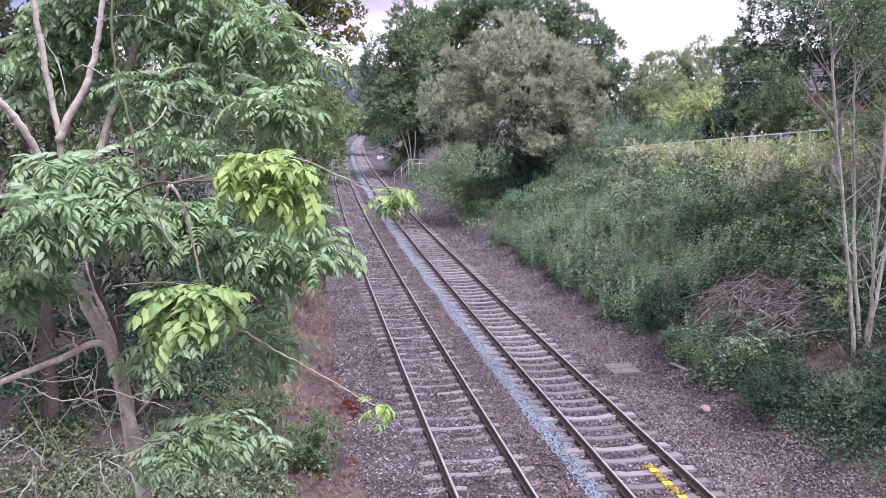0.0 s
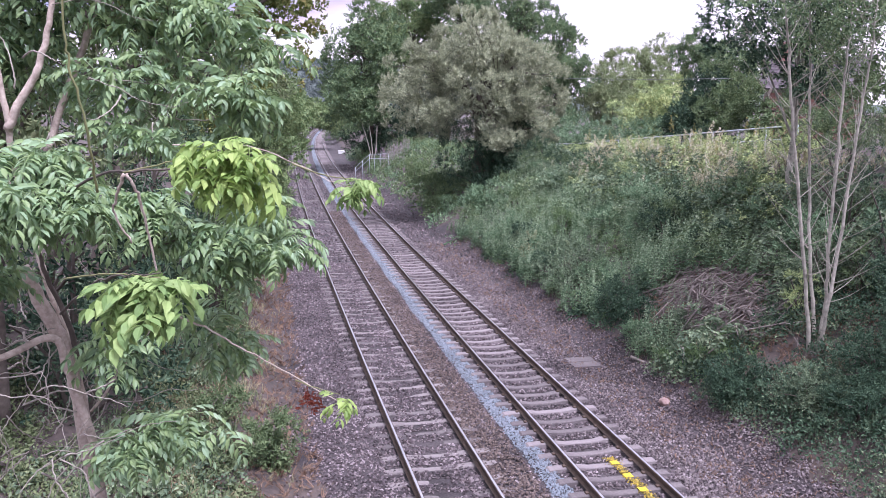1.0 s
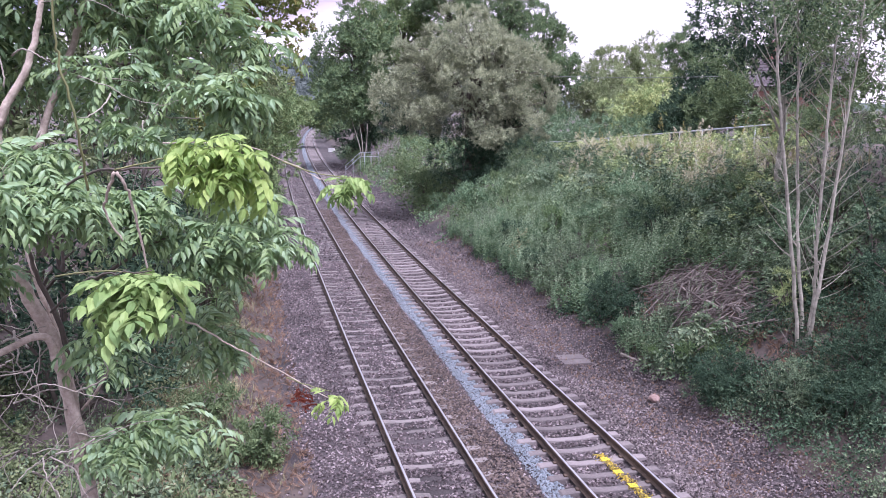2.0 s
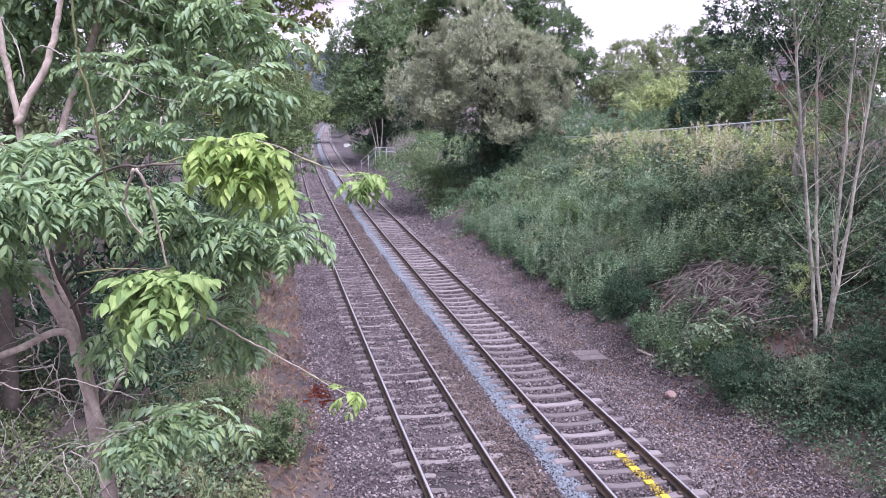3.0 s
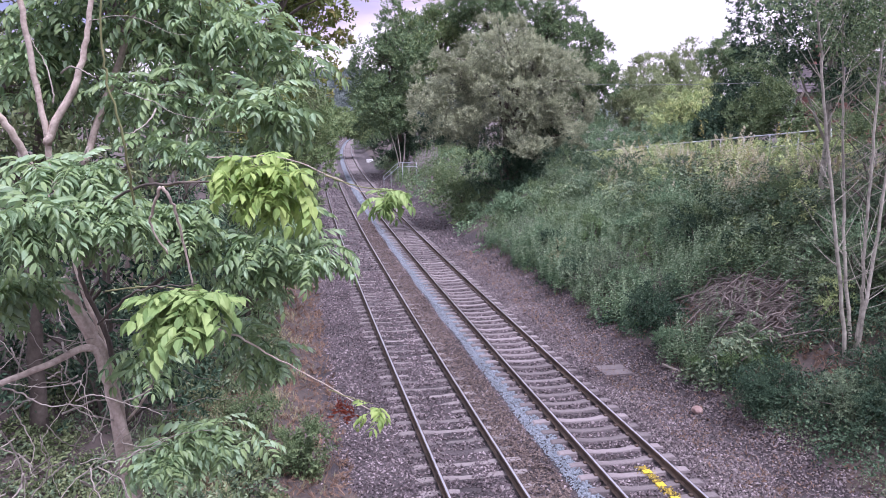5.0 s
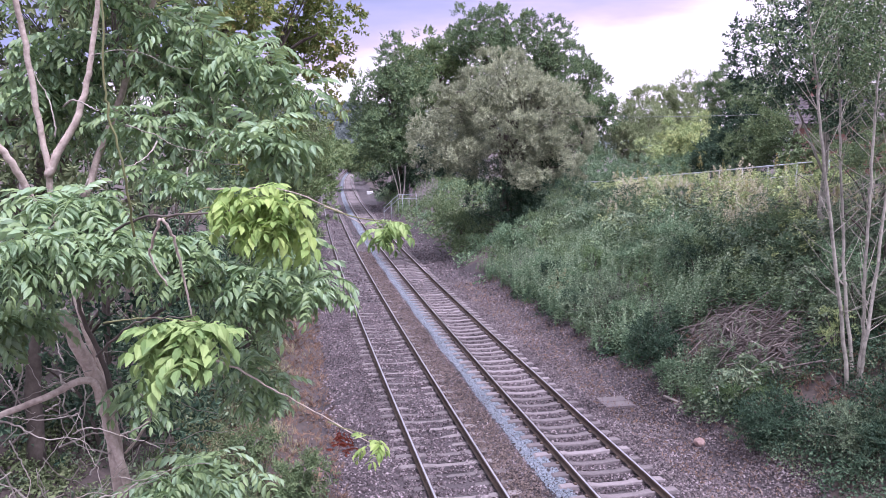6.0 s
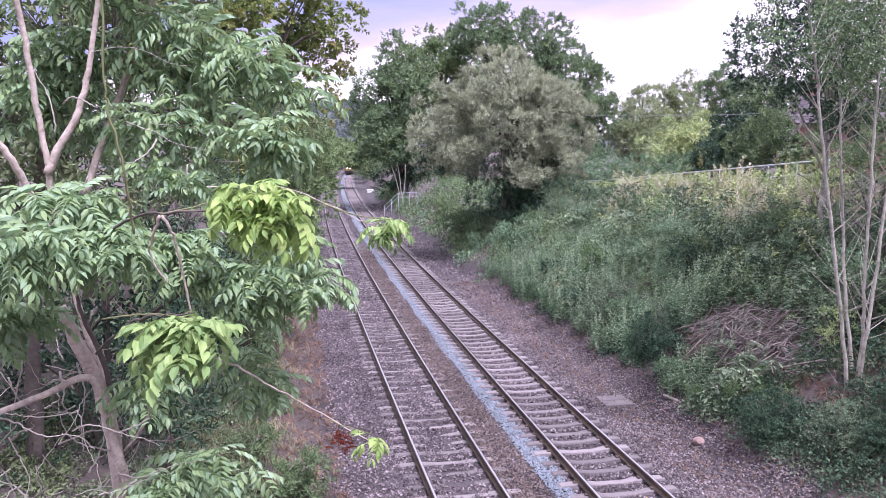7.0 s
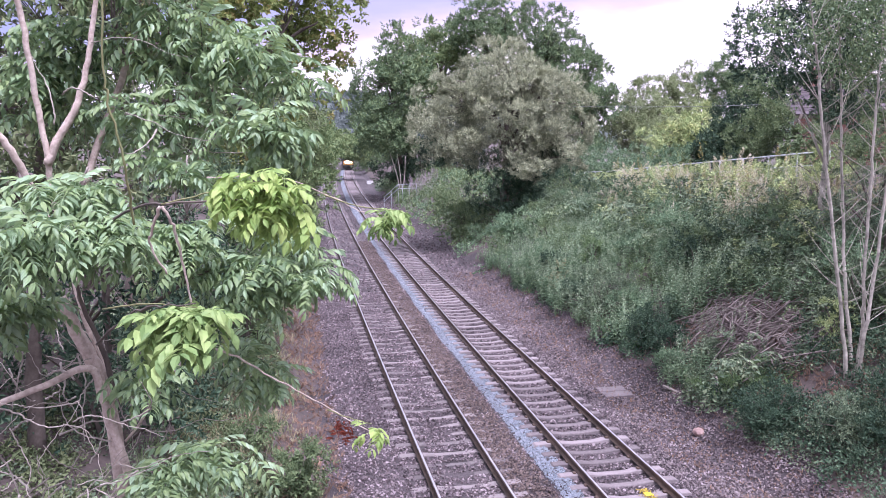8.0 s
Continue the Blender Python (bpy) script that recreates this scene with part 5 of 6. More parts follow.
def sow_east_bank():
    def nettle_bed(u, y):
        return clear_of_cuttings(u, y) * np.clip(0.75 + 0.5 * np.sin(u * 0.9 + 0.4 * np.sin(y)) * np.sin(y * 0.45 + 1.0), 0.2, 1) * np.where(u < 15.5, 1.0, 0.25) * np.where(y > 21, 1.0, 0.3) * np.where(((u - 11.4) / 1.0) ** 2 + ((y - 23.6) / 2.2) ** 2 < 1, 0.06, 1.0)

    def upper_slope(u, y):
        return clear_of_cuttings(u, y) * np.where((u > 14.8) | (y < 22), 1.0, 0.22) * np.where(u > 17.6, 0.1, 1.0)

    sow("nettles", "dense nettles with pale tips covering the east bank", "nettles", NETTLES, 7600, (10.4, 17.5), (20, 46), 0.95, NETTLE_LEAF, 1.1, nettle_bed, 0.12)
    sow("brambles", "low bramble and ivy covering the bank", "bramble", MOUNDS, 2100, (10.4, 20), (19, 46), 0.8, BRAMBLE_LEAF, 1.1, upper_slope)
    sow("fine_weeds", "dense fine-leaved dark weeds at the foot of the bank", "weeds", FINE_MOUNDS, 520, (10.8, 15.5), (10, 20), 1.0, DARK_LEAF, 1.0, clear_of_cuttings)
    sow("fine_green_weeds", "low fine-leaved green weeds at the foot of the bank", "weeds", FINE_MOUNDS, 260, (10.7, 14), (10, 21), 0.8, BRAMBLE_LEAF, 1.0, clear_of_cuttings)
    sow("bramble_canes", "arching bramble canes tangled on the upper bank", "bramble", [cane(), cane(1.0, 0.9), cane(1.4, 0.6)], 1600, (11.5, 19.6), (19, 46), 0.9, BRAMBLE_LEAF, 1.0, upper_slope, 0.3)
    sow("pale_canes", "arching olive stems with leaves on the upper bank", "bramble", [cane(0.8, 1.0, 12), cane(1.0, 1.1, 12)], 1000, (13.5, 17.4), (20, 48), 0.85, HAZEL_LEAF, 1.0, patchy(1.9, 0.1), 0.3)
    sow("bright_weeds", "patches of fresh green weeds on the bank", "weeds", MOUNDS, 700, (10.4, 14), (18, 45), 0.55, FERN_LEAF, 1.1, patchy(4.1, 0.0))
    sow("dark_weeds", "dark green weeds at the foot of the bank", "weeds", MOUNDS, 700, (10.4, 12.5), (20, 40), 0.7, DARK_LEAF, 1.1, patchy(5.0, 0.1))
    sow("far_weeds", "green weeds along the far bank", "weeds", [mound(0.6, 0.8, 40, 0.16), mound(0.7, 0.6, 40, 0.18)], 1200, (10.4, 18), (44, 130), 0.9, NETTLE_LEAF, 1.2, patchy(1.0, 0.5))
    sow("far_brambles", "olive weeds along the far bank", "weeds", [mound(0.6, 0.8, 40, 0.17)], 900, (10.2, 18), (52, 120), 1.2, HAZEL_LEAF, 1.2, patchy(3.0, 0.3))
    sow("dry_grass", "pale dry grass along the top of the bank", "grass", [tuft(16, 0.8), tuft(14, 0.9)], 1000, (17.0, 19.8), (23, 60), 0.8, DRY_LEAF, 1.0, patchy(0.0, 0.5))
    sow("bank_top_weeds", "green weeds along the top of the bank", "weeds", NETTLES, 1500, (16.0, 19.8), (22, 62), 0.62, HAZEL_LEAF, 1.0, patchy(3.3, 0.25))
    sow("seed_plumes", "fluffy beige seed heads of willowherb", "willowherb", [plume(1.4, 60), plume(1.2, 60), plume(1.0, 50)], 900, (15.6, 19.5), (26, 45), 0.78, PLUME, 1.0, patchy(1.3, 0.35), 0.35)
    sow("yellowing_weeds", "yellowing leafy weeds along the crest of the bank", "weeds", [cane(0.7, 0.8, 12), cane(0.5, 0.9, 12)], 1000, (15.2, 18.8), (24, 46), 0.8, YELLOW_LEAF, 1.0, patchy(2.6, 0.3), 0.3)
    sow("railing_weeds", "leafy weeds and seed heads growing up to the railing", "weeds", [cane(0.5, 0.9, 12), plume(0.95, 50), plume(0.85, 50)], 420, (18.9, 19.75), (27.5, 52), 0.85, YELLOW_LEAF, 1.0, None, 0.2)
    sow("goldenrod", "yellow goldenrod flowers on the bank top", "goldenrod", [plume(1.5, 44)], 26, (16.8, 19.8), (27, 46), 1.0, GOLD, 1.0)
    sow("pink_spikes", "pink willowherb spikes by the steps", "willowherb", [plume(2.2, 40), plume(1.8, 40)], 90, (11.6, 14.0), (82, 89), 1.0, PINK, 1.0)
    sow("twig_litter", "broken twigs and dead leaves on the bare bank", "litter", [tuft(6, 0.2), tuft(5, 0.26)], 2600, (11.3, 14.8), (15.5, 25.5), 0.9, LITTER, 1.0, None, 1.0, 0.04)
    sow("pile_weeds", "weeds growing through the cut branches", "weeds", MOUNDS, 80, (11.6, 14.4), (18.6, 24.6), 0.5, BRAMBLE_LEAF, 1.0, None, 0.15)
    sow("pasture", "rough green grass beyond the fence", "grass", [tuft(10, 0.6)], 1600, (20, 60), (22, 120), 1.2, HAZEL_LEAF, 1.1)
    sow("leaf_litter", "dead twigs and leaf litter along the foot of the bank", "litter", [tuft(5, 0.16)], 3000, (8.7, 11.3), (11, 45), 0.7, LITTER, 1.1, None, 1.2, 0.03)


sow_east_bank()


def sow_west_bank():
    sow("west_weeds", "tangled green weeds on the west bank", "weeds", MOUNDS, 1500, (-5, -0.3), (9, 32), 0.6, WEST_LEAF, 1.5, lambda u, y: 0.6 + 0.4 * np.sin(u * 1.7 + y * 0.6))
    sow("west_brambles", "bramble on the west bank", "bramble", MOUNDS, 750, (-6, -0.6), (9, 34), 0.75, BRAMBLE_LEAF, 1.1, lambda u, y: 0.7 + 0.3 * np.sin(u * 1.1 - y * 0.8 + 2))
    sow("west_grass", "thin brown and green grass at the ballast edge", "grass", [tuft(12, 0.4), tuft(10, 0.5)], 2600, (-2.6, 0.9), (10, 45), 0.6, DRY_LEAF, 1.2, lambda u, y: np.clip((0.9 - u) / 1.2, 0, 1) * (0.5 + 0.5 * np.sin(y * 1.9 + u)))
    sow("west_green_grass", "green grass at the ballast edge", "grass", [tuft(12, 0.4), tuft(10, 0.5)], 800, (-3.0, -0.5), (10, 45), 0.9, HAZEL_LEAF, 1.2)
    sow("edge_litter", "brown dead leaves and twigs at the ballast edge", "litter", [tuft(6, 0.2), tuft(5, 0.34)], 4200, (-2.6, 1.1), (9, 42), 0.85, LITTER, 1.1, None, 1.2, 0.03)
    build_shrub("elder_shrub", "low leafy green shrub at the edge of the ballast", (0.1, 17.0), 0.6, 0.6, 1.25, 0.09, 2600, HAZEL_LEAF)
    build_shrub("weed_shrub", "pale leafy weed on the west bank", (-0.9, 18.4), 0.5, 0.5, 1.0, 0.09, 900, HAZEL_LEAF)


sow_west_bank()


def place_east_shrubs():
    g = "shrubs at the foot of the east bank"
    for x, y, r, h, m, n, lab in ((11.1, 17.25, 0.82, 1.2, DARK_LEAF, 5200, "rounded dark green shrub beside the ballast"), (12.0, 14.0, 0.9, 0.9, DARK_LEAF, 3600, "dark green shrub beside the ballast"),
                                  (11.8, 15.4, 0.85, 0.9, BRAMBLE_LEAF, 3200, "low dark bramble beside the ballast"), (12.9, 14.8, 0.9, 1.2, DARK_LEAF, 3200, "dark leafy shrub on the lower bank"),
                                  (11.6, 24.7, 0.95, 1.35, DARK_LEAF, 3600, "spreading dark green elder beside the ballast"), (10.95, 22.3, 0.48, 0.75, NETTLE_LEAF, 1500, "leafy grey-green plant at the ballast edge"),
                                  (11.8, 21.3, 0.65, 0.75, BRAMBLE_LEAF, 1900, "dark green weeds below the cut branches"), (12.2, 20.2, 0.5, 0.6, NETTLE_LEAF, 1200, "grey-green weeds beside the cut branches"),
                                  (12.0, 27.5, 0.8, 1.1, NETTLE_LEAF, 2400, "grey-green weeds in a dense clump"), (11.9, 18.9, 0.55, 0.55, FERN_LEAF, 1200, "bright green low weeds beside the cuttings"),
                                  (11.3, 19.4, 0.5, 0.55, FERN_LEAF, 1300, "bright green low shrub beside the cuttings"), (12.9, 33.9, 0.45, 1.6, FERN_LEAF, 1100, "bright green sapling on the bank"),
                                  (13.5, 18.4, 0.55, 1.5, YELLOW_LEAF, 1000, "thin sapling with small yellowing leaves"),
                                  (11.4, 31.6, 0.7, 1.0, DARK_LEAF, 1700, "dark weeds in a dense clump"), (11.9, 38.0, 1.0, 1.3, NETTLE_LEAF, 2400, "dense green weeds beside the ballast"),
                                  (12.6, 46, 1.3, 1.6, NETTLE_LEAF, 2600, "dense green weeds below the willow"), (12.0, 56, 1.5, 2.0, HAZEL_LEAF, 2600, "olive shrub at the foot of the willow"),
                                  (12.9, 68, 1.8, 2.2, HAZEL_LEAF, 2600, "olive shrub along the bank"), (10.85, 20.3, 0.28, 0.5, FERN_LEAF, 260, "small plant with broad green leaves")):
        build_shrub("bank_shrub", lab, (x, y), r, r, h, 0.062 if y < 23 else 0.085 if y < 40 else 0.15, int(n * 1.4) if y < 23 else n, m, g)
    for i in range(120):
        u, y = rng.uniform(11.4, 17.2) if i < 60 else rng.uniform(14.2, 17.2), 13 + 46 * rng.random() ** 1.1
        if ((u - 13.1) / 1.8) ** 2 + ((y - 21.6) / 3.2) ** 2 < 1 or (u < 14 and y < 20):
            continue
        k = rng.integers(0, 4)
        r = rng.uniform(0.5, 1.25)
        build_shrub("slope_bramble", ("dark bramble clump on the slope", "grey-green weed clump on the slope", "olive weed clump on the slope", "dark leafy clump on the slope")[k], (u + float(swing(y)), y), r, r * 1.2, r * rng.uniform(1.0, 1.6), 0.11, int(1050 * r), (BRAMBLE_LEAF, NETTLE_LEAF, HAZEL_LEAF, DARK_LEAF)[k], "clumps on the slope")
    build_shrub("crest_shrub", "yellowing shrub at the end of the railing", (19.2, 27.4), 1.1, 1.0, 1.5, 0.1, 1800, YELLOW_LEAF)
    # the next two darken the willow's underside by leaf colour, in place of crown shade
    build_shrub("willow_shade_shrub", "added dark-leaved shrub that stands in for the willow's shaded underside", (14.0, 52.3), 2.5, 1.8, 5.0, 0.16, 4200, DARK_LEAF)
    build_shrub("willow_shade_shrub", "added dark leaves that stand in for shade below the willow crown", (16.2, 51.6), 1.9, 1.5, 3.2, 0.15, 2600, DARK_LEAF)
    build_shrub("dead_plant", "dry yellow-brown dead plant at the ballast edge", (11.55, 34.4), 0.4, 0.4, 0.95, 0.13, 380, DRY_LEAF)


place_east_shrubs()


def build_brush_pile():
    """Cut branches thrown on the bank: sticks of many lengths, the nearest ones singly."""
    z = float(ground_at(13.1, 21.6))
    pile = anchor("brush_pile", (13.1, 21.6, z), "heap of cut dead branches lying on the bank", "brush pile")
    rest = []
    for i in range(700):
        u, y = 12.9 + rng.normal(0, 0.5), 21.6 + rng.normal(0, 1.6)
        ln = rng.uniform(0.4, 1.9) if i % 3 else rng.uniform(0.3, 0.8)
        a = rng.normal(2.4, 1.1)
        d = np.array([math.cos(a), math.sin(a), math.cos(a) * 0.55 + rng.normal(0, 0.15)])
        c = np.array([u, y, float(ground_at(u, y)) + 0.06 + 0.4 * rng.random()]) - [13.1, 21.6, z]
        v, f = tube(curved([c - d * ln / 2, c + rng.normal(0, 0.06, 3), c + d * ln / 2], 3), np.linspace(0.022, 0.005, 7) * rng.uniform(0.35, 1.4), 5)
        if i < 90:
            part("stick", np_mesh("stick", v, f, DEAD_WOOD, True), pile)
        else:
            rest.append((v, f))
    tagged(part("loose_brushwood", np_mesh("loose_brushwood", *merge(rest), DEAD_WOOD, True), pile), kind="stuff")


build_brush_pile()


def log_mesh(name, r, ln, mat):
    v, f = tube(curved([(-ln / 2, 0, 0), (0, 0.02, 0.015), (ln / 2, 0, 0)], 4, 0.004), np.linspace(r, r * 0.8, 9), 10)
    return np_mesh(name, v, f, mat, True)


def place_debris():
    for x, y, ln, r, a, tilt, m, lab in ((10.55, 21.3, 0.62, 0.045, 2.0, 8, PALE_WOOD, "pale cut log lying at the ballast edge"), (11.15, 19.85, 0.75, 0.06, 1.2, 32, PALE_WOOD, "pale cut log leaning in the weeds"),
                                         (12.9, 20.6, 0.8, 0.05, 2.6, 25, PALE_WOOD, "broken pale branch on the heap"), (13.3, 22.3, 1.0, 0.05, 2.8, 25, DEAD_WOOD, "grey dead branch on the heap"), (12.3, 19.3, 0.7, 0.04, 2.9, 10, PALE_WOOD, "pale cut branch lying in the weeds"),
                                         (13.6, 20.4, 0.7, 0.05, 2.5, 25, PALE_WOOD, "pale split branch on the heap"), (13.0, 19.4, 0.9, 0.07, 1.7, 22, DEAD_WOOD, "thick grey log lying on the bank"),
                                         (13.25, 19.1, 0.8, 0.06, 1.8, 24, DEAD_WOOD, "thick grey log lying on the bank"), (12.2, 20.9, 0.6, 0.05, 0.9, 20, PALE_WOOD, "pale split branch below the heap")):
        ob = new("log", log_mesh("log", r, ln, m))
        ob.location = (x, y, float(ground_at(x, y)) + r + 0.12 * math.sin(radians(tilt)) * 2)
        ob.rotation_euler = (0, radians(-tilt), a)
        tagged(ob, lab, "log", "cut logs")
    bm = bmesh.new()
    bmesh.ops.create_icosphere(bm, subdivisions=2, radius=0.15)
    for w in bm.verts:
        w.co = w.co * (1 + 0.25 * noise.noise(w.co * 7)) * 1.0
        w.co.z *= 0.8
    ob = bm_part("rock", bm, surface("pinkish_rock", [(0.20, 0.13, 0.115), (0.30, 0.21, 0.185)], 0.9, 14, 3, 0.4))
    ob.location = (10.05, 18.75, float(ground_at(10.05, 18.75)) + 0.07)
    tagged(ob, "pinkish rock lying on the ballast", "rock")
    slab = anchor("drain_cover", (9.35, 22.6, float(ground_at(9.35, 22.6)) + 0.03), "flat concrete drain cover in two pieces", "drain cover")
    for dy in (-0.24, 0.24):
        b = box(bmesh.new(), -0.42, 0.42, dy - 0.225, dy + 0.225, -0.03, 0.035, 0.012)
        bm_part("slab", b, SLAB, slab)
    cab = anchor("trackside_box", (13.2, 134, float(ground_at(13.2, 134)) - 0.02), "small white trackside box", "equipment box")
    bm_part("body", box(bmesh.new(), -0.5, 0.5, -0.35, 0.35, 0, 0.45, 0.03), WHITE_BOX, cab)
    bm_part("lid", box(bmesh.new(), -0.55, 0.55, -0.4, 0.4, 0.45, 0.52, 0.02), WHITE_BOX, cab)


place_debris()

# ---- fences, house, wire, hill ----


def bar(a, b, r=0.025, sides=8):
    return tube(np.array([a, (np.array(a) + b) / 2, b]), [r, r, r], sides)


HANDRAIL = [(10.03, 87.2, 0.98), (11.65, 88.09, 2.26), (13.3, 85.84, 2.43)]
SAPLING = [(11.5, 94.29, 5.76), (12.35, 94.49, 5.94), (13.38, 94.53, 5.12)]


def build_fences():
    ys = np.arange(28, 72, 2.0)
    xs = 19.9 + 0.0 * ys
    zs = np.array([float(ground_at(x, y)) for x, y in zip(xs, ys)])
    top = np.interp(ys, [20, 29.5, 50, 72], [7.2, 6.55, 5.02, 3.9])
    base = np.array([xs[0], ys[0], zs[0]])
    fence = anchor("railing", base, "pale galvanised tube railing along the top of the bank", "fence")
    pts = np.stack([xs, ys, top], 1) - base
    part("top_rail", np_mesh("top_rail", *tube(pts, np.full(len(pts), 0.026), 8), GALVANISED, True), fence)
    part("middle_rail", np_mesh("middle_rail", *tube(pts - [0, 0, 0.5], np.full(len(pts), 0.022), 8), GALVANISED, True), fence)
    for p, z in zip(pts, zs):
        part("post", np_mesh("post", *bar(np.array([p[0], p[1], z - base[2] - 0.2]), p, 0.026), GALVANISED, True), fence)
    base = np.array([11.3, 87.8, float(ground_at(11.3, 87.8))])
    steps = anchor("handrail", base, "pale tube handrail at the head of trackside steps", "fence")
    line = np.array(HANDRAIL) - base
    for dz in (0, -0.45):
        part("rail", np_mesh("rail", *tube(line + [0, 0, dz], np.full(3, 0.025), 8), GALVANISED, True), steps)
    for k in (0, 0.5, 1, 1.25, 1.6, 2):
        a, b = HANDRAIL[min(int(k), 1)], HANDRAIL[min(int(k), 1) + 1]
        p = np.array(a) + (np.array(b) - np.array(a)) * (k - min(int(k), 1))
        g = min(float(ground_at(p[0], p[1])) - 0.2, p[2] - 0.9)
        part("post", np_mesh("post", *bar(np.array([p[0], p[1], g]) - base, p - base, 0.026), GALVANISED, True), steps)
    foot = np.array([12.9, 94.5, float(ground_at(12.9, 94.5)) - 0.1])
    sapling = anchor("leaning_sapling", foot, "thin pale stems leaning up into the oaks", "tree")
    for top in SAPLING:
        part("stem", np_mesh("stem", *tube(curved([np.zeros(3), (np.array(top) - foot) * 0.5 + [0.12, 0, 0], np.array(top) - foot], 6), np.linspace(0.07, 0.035, 13), 7), YOUNG_BARK, True), sapling)


build_fences()


def build_house():
    """A brick house beyond the lane: courses of brick, a tiled roof and a chimney."""
    x0, y0 = 32.7, 44.6
    z0 = float(ground_at(x0, y0)) - 0.1
    house = anchor("house", (x0, y0, z0), "red brick house with a purple-brown tiled roof behind trees", "house")
    house.rotation_euler = (0, 0, radians(-38))
    w, d, h = 2.7, 2.4, 3.9
    wall = bm_part("wall", box(bmesh.new(), -w, w, -d, d, 0, h), MORTAR, house)
    brick = np_mesh("brick", [(x, y, z) for x in (-0.29, 0.29) for y in (-0.03, 0.03) for z in (-0.085, 0.085)],
                    [(0, 1, 3), (0, 3, 2), (4, 6, 7), (4, 7, 5), (0, 4, 5), (0, 5, 1), (2, 3, 7), (2, 7, 6), (1, 5, 7), (1, 7, 3), (0, 2, 6), (0, 6, 4)], BRICK)
    for r in range(14):
        for k in range(11):
            bx = -w + 0.32 + k * 0.61 + (0.3 if r % 2 else 0)
            if bx > w - 0.28:
                continue
            b = part("brick", brick, wall)
            b.location = (bx, -d - 0.005, 1.15 + r * 0.19)
    rise, over = 1.9, 0.35
    v = [(-w - over, -d - over, h), (w + over, -d - over, h), (w + over, d + over, h), (-w - over, d + over, h), (-w - over, 0, h + rise), (w + over, 0, h + rise)]
    roof = part("roof", np_mesh("roof", v, [(0, 1, 5), (0, 5, 4), (2, 3, 4), (2, 4, 5), (0, 4, 3), (1, 2, 5), (0, 3, 2), (0, 2, 1)], TILE), house)
    tile = np_mesh("tile", [(x, y, z) for x in (-0.18, 0.18) for y in (-0.19, 0.19) for z in (0, 0.035)],
                   [(0, 1, 3), (0, 3, 2), (4, 6, 7), (4, 7, 5), (0, 4, 5), (0, 5, 1), (2, 3, 7), (2, 7, 6), (1, 5, 7), (1, 7, 3), (0, 2, 6), (0, 6, 4)], TILE)
    slope = math.atan2(rise, d + over)
    length = math.hypot(rise, d + over)
    for r in range(10):
        for k in range(15):
            t = part("tile", tile, roof)
            s = (r + 0.5) / 10
            t.location = (-w - over + 0.2 + k * 0.385 + (0.19 if r % 2 else 0), -d - over + s * (d + over), h + s * rise + 0.03)
            t.rotation_euler = (slope - 0.04, 0, 0)
    ch = bmesh.new()
    box(ch, -2.2, -1.5, -0.35, 0.35, h + 1.2, h + rise + 0.9, 0.02)
    bm_part("chimney", ch, BRICK, house)


build_house()


def build_distance():
    t = np.linspace(0, 1, 24)
    a, b = np.array([20.0, 63.0, 9.6]), np.array([30.5, 36.0, 9.0])
    line = a + (b - a) * t[:, None] - np.stack([0 * t, 0 * t, 4 * t * (1 - t) * 0.25], 1)
    tagged(new("overhead_wire", np_mesh("overhead_wire", *tube(line, np.full(24, 0.017), 6), WIRE, True)), "thin pale overhead wire between the trees", "wire")
    n = 70
    xs = np.linspace(-700, 900, n)
    vs = []
    for j, (dy, k) in enumerate(((0, 0.0), (120, 0.55), (260, 0.9), (420, 1.0), (800, 0.7))):
        h = 46 * np.exp(-((xs + 60) / 420) ** 2) + 8 * np.sin(xs * 0.011) + 22
        vs.append(np.stack([xs, np.full(n, 880.0 + dy), h * k - 2], 1))
    v = np.concatenate(vs)
    i = (np.arange(4)[:, None] * n + np.arange(n - 1)[None]).ravel()
    f = np.concatenate([np.stack([i, i + 1, i + n + 1], 1), np.stack([i, i + n + 1, i + n], 1)])
    # hill and woods share the colour with the haze painted in
    hill = tagged(new("far_hill", np_mesh("far_hill", v, f, HAZED_HILL, True)), "distant wooded hill with haze put into its blue-green colour", "hill", kind="structure")
    c = []
    for j in range(3):
        p, q = vs[j], vs[j + 1]
        s = rng.random((420, 1))
        k = rng.integers(18, 44, 420)
        c.append(p[k] * (1 - s) + q[k] * s + rng.normal(0, 4, (420, 3)) * [3.5, 2, 0.4] + [0, 0, 3])
    c = np.concatenate(c)
    v, f = clump_leaves(c, np.full(len(c), 8.0), 16, 4.2, 0.8)
    tagged(new("far_woods", np_mesh("far_woods", v, f, HAZED_HILL)), "woods covering the distant hill, haze put into their colour", "woods", kind="stuff")


build_distance()

# ---- the train ----


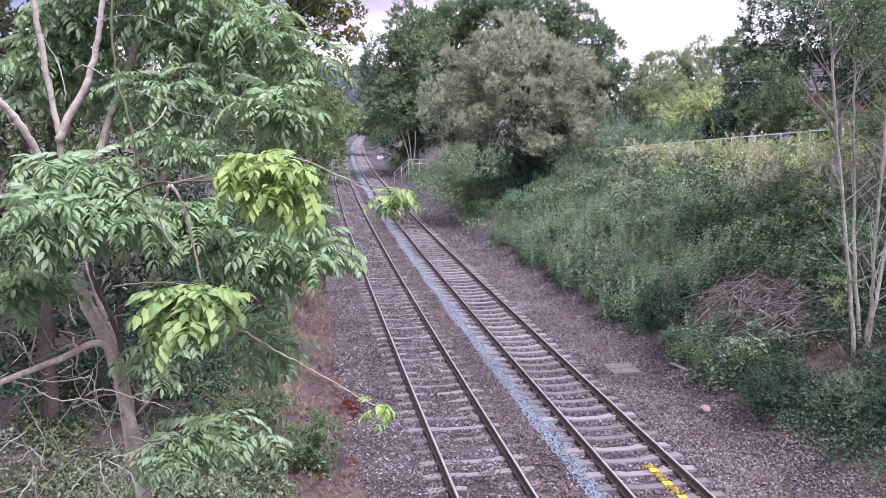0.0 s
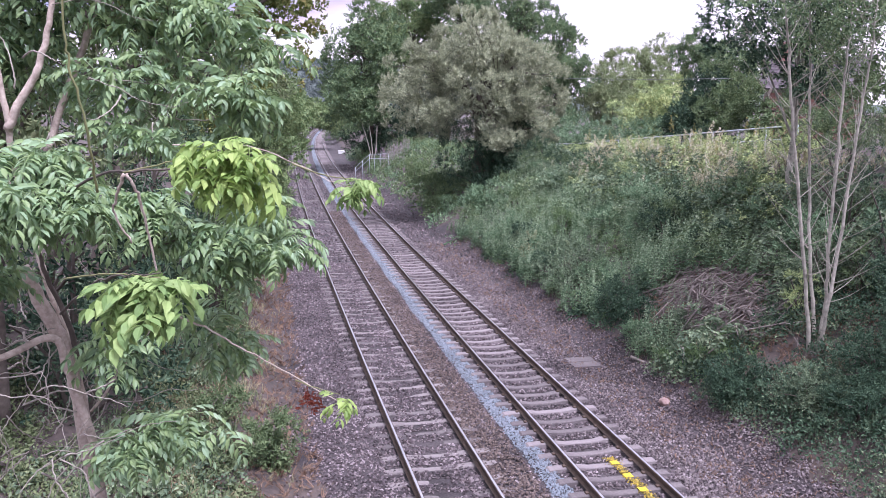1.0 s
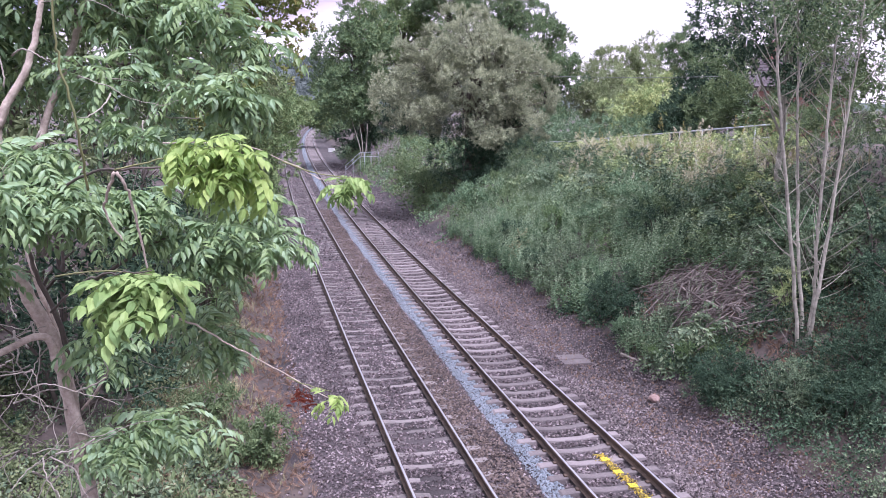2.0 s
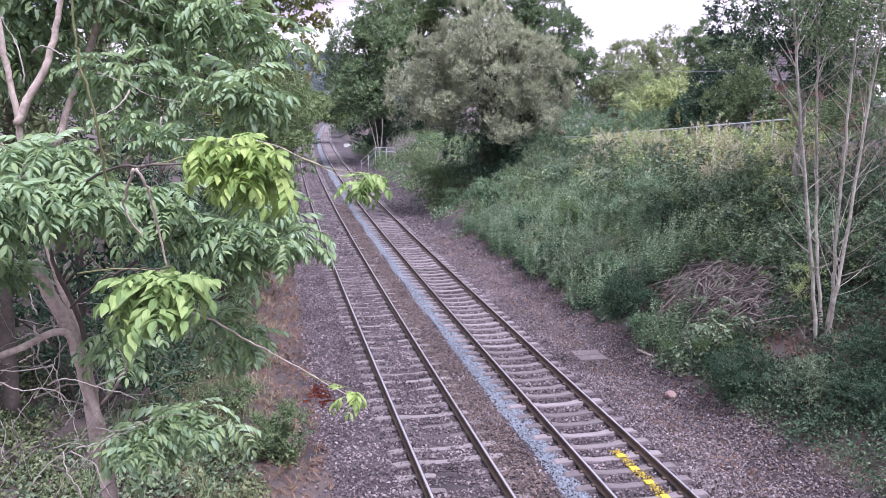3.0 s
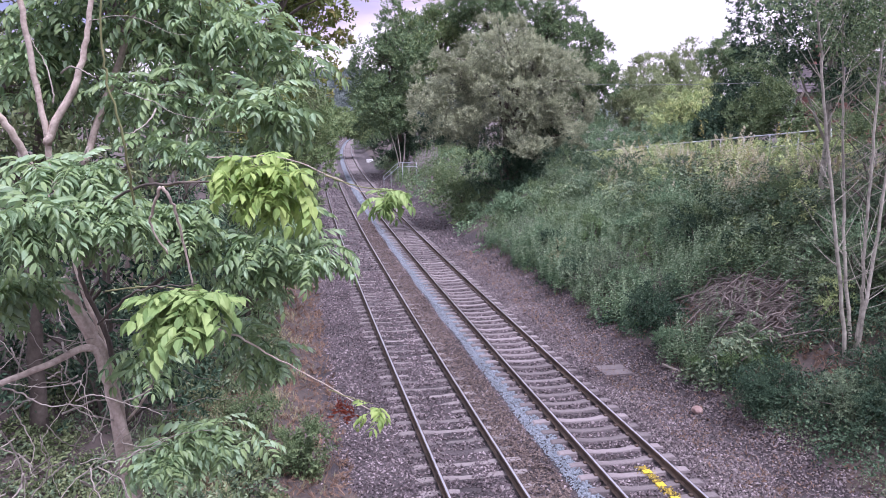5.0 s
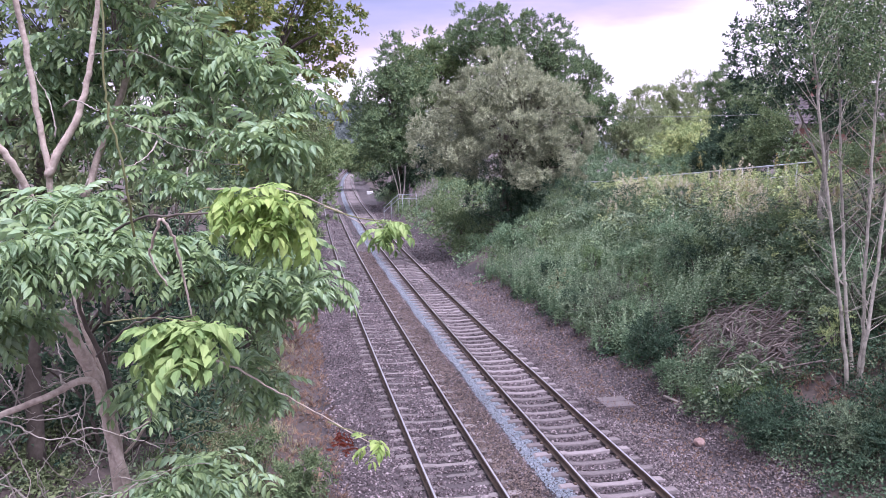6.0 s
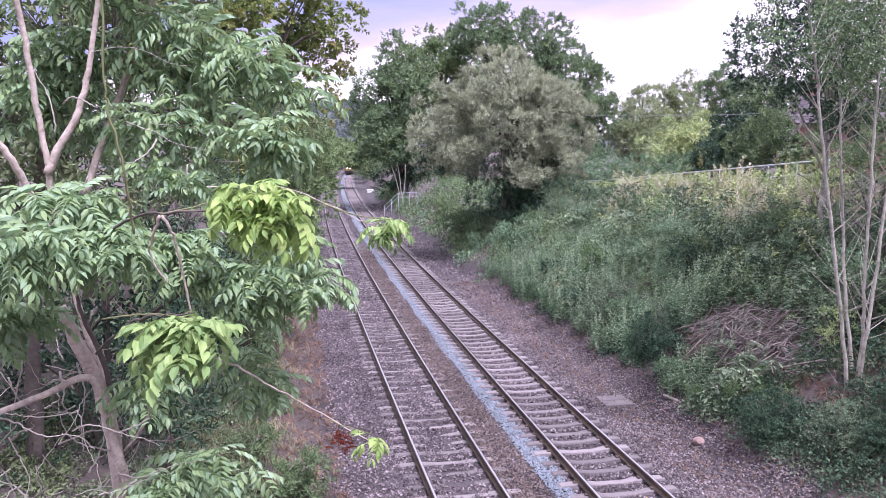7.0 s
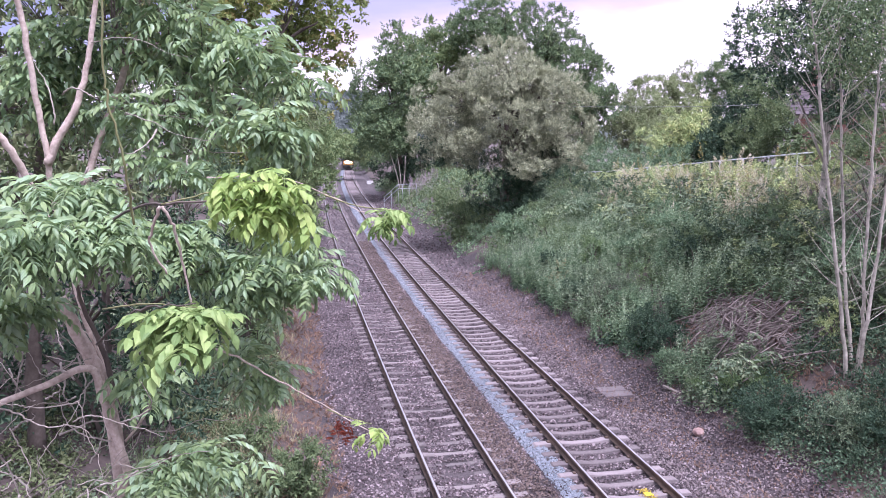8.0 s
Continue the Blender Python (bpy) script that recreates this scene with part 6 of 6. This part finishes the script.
def build_train():
    train = anchor("train", (0, 0, 0), "dark train with its headlights on coming round the bend", "train")
    prof = [(-1.36, 0.75), (-1.40, 1.2), (-1.40, 2.5), (-1.30, 3.1), (-1.05, 3.5), (-0.5, 3.72), (0.5, 3.72), (1.05, 3.5), (1.30, 3.1), (1.40, 2.5), (1.40, 1.2), (1.36, 0.75)]

    def hull(stations, name, mat, parent):
        k = len(prof)
        v = [(x * s, y, 0.75 + (z - 0.75) * q) for y, s, q in stations for x, z in prof]
        f = []
        for i in range(len(stations) - 1):
            for j in range(k):
                a, b = i * k + j, i * k + (j + 1) % k
                f += [(a, b, b + k), (a, b + k, a + k)]
        e = (len(stations) - 1) * k
        for j in range(1, k - 1):
            f += [(0, j, j + 1), (e, e + j + 1, e + j)]
        return part(name, np_mesh(name, v, f, mat), parent)

    for n in range(2):
        y0 = n * 20.6
        st = [(y0 + 0.0, 0.90, 0.86), (y0 + 0.5, 0.97, 0.95), (y0 + 1.4, 1, 1), (y0 + 20.0, 1, 1)] if n == 0 else [(y0, 1, 1), (y0 + 20.0, 1, 1)]
        coach = hull(st, "coach", TRAIN_DARK, train)
        bm = bmesh.new()
        for s in (-1, 1):
            box(bm, s * 1.405 - 0.006, s * 1.405 + 0.006, y0 + 2, y0 + 19.6, 1.15, 1.75)
        bm_part("side_band", bm, TRAIN_PALE, coach, "pale band along the side")
        for k in range(9):
            for s in (-1, 1):
                b = box(bmesh.new(), s * 1.405 - 0.01, s * 1.405 + 0.01, y0 + 2.4 + k * 1.9, y0 + 3.7 + k * 1.9, 1.9, 2.6, 0.004)
                bm_part("side_window", b, DARK_GLASS, coach)
        for by in (3.2, 16.8):
            bog = bm_part("bogie", box(bmesh.new(), -1.1, 1.1, y0 + by - 1.6, y0 + by + 1.6, 0.3, 0.74, 0.05), BLACK_METAL, train)
            for dy in (-1.1, 1.1):
                for s in (-1, 1):
                    w = bmesh.new()
                    bmesh.ops.create_cone(w, cap_ends=True, segments=24, radius1=0.42, radius2=0.42, depth=0.13,
                                          matrix=Matrix.Translation((s * 0.7525, y0 + by + dy, 0.424)) @ Euler((0, radians(90), 0)).to_matrix().to_4x4())
                    bm_part("wheel", w, RAIL_RUST, bog)
    bm_part("front_panel", box(bmesh.new(), -1.15, 1.15, -0.06, 0.1, 0.95, 2.0, 0.05), TRAIN_YELLOW, train, "yellow warning panel")
    bm_part("valance", box(bmesh.new(), -1.2, 1.2, -0.12, 0.5, 0.22, 0.92, 0.06), BLACK_METAL, train, "black valance under the cab")
    bm_part("coupler", box(bmesh.new(), -0.16, 0.16, -0.45, 0.1, 0.75, 1.05, 0.03), BLACK_METAL, train)
    for x in (-0.72, 0, 0.72):
        bm_part("windscreen", box(bmesh.new(), x - 0.33, x + 0.33, -0.05, 0.06, 2.1, 2.9, 0.02), DARK_GLASS, train)
    # radii larger than real lenses: the bloom is built into the discs
    for x, z, r, m in ((0.0, 1.72, 0.36, HEADLIGHT), (-0.66, 1.6, 0.24, MARKER), (0.66, 1.6, 0.24, MARKER)):
        w = bmesh.new()
        bmesh.ops.create_cone(w, cap_ends=True, segments=20, radius1=r, radius2=r * 0.85, depth=0.12,
                              matrix=Matrix.Translation((x, -0.10, z)) @ Euler((radians(90), 0, 0)).to_matrix().to_4x4())
        bm_part("headlight" if m is HEADLIGHT else "marker_light", w, m, train, "warm train lamp, its disc enlarged to include the glare round it")
    return train


train = build_train()


def motions():
    """The train rounds the bend towards the bridge at an even 25 metres a second."""
    rows = []
    for i in range(17):
        t = i * 0.5
        y = 241.0 - 25.0 * (t - 6.0)
        rows.append((t, pose(RIGHT_TRACK + float(swing(y)), y, 0.0, 0, 0, math.degrees(math.atan(-2 * BEND * (y - BEND_FROM))))))
    walk(train, rows)
    # a light breeze stirs the young shoots
    breeze = [(0.0, -15, -4), (0.5, -20, -7), (1.0, -15, -7), (2.5, -4, -15), (3.0, 8, -2), (3.5, 0, 0), (4.0, -4, -1), (5.5, 12, 8), (6.0, 4, 3), (6.5, -3, -3), (7.0, -3, -5), (7.5, -1, -8), (8.0, 0, -12)]
    for (shoot, hub), k in zip(shoots, (1.0, 0.8, 0.15, 0.4)):
        walk(shoot, [(t, pose(hub[0] + k * dx * 0.001, hub[1], hub[2] - k * dz * 0.001, 0, k * dz * 0.03, 0)) for t, dx, dz in breeze])


motions()
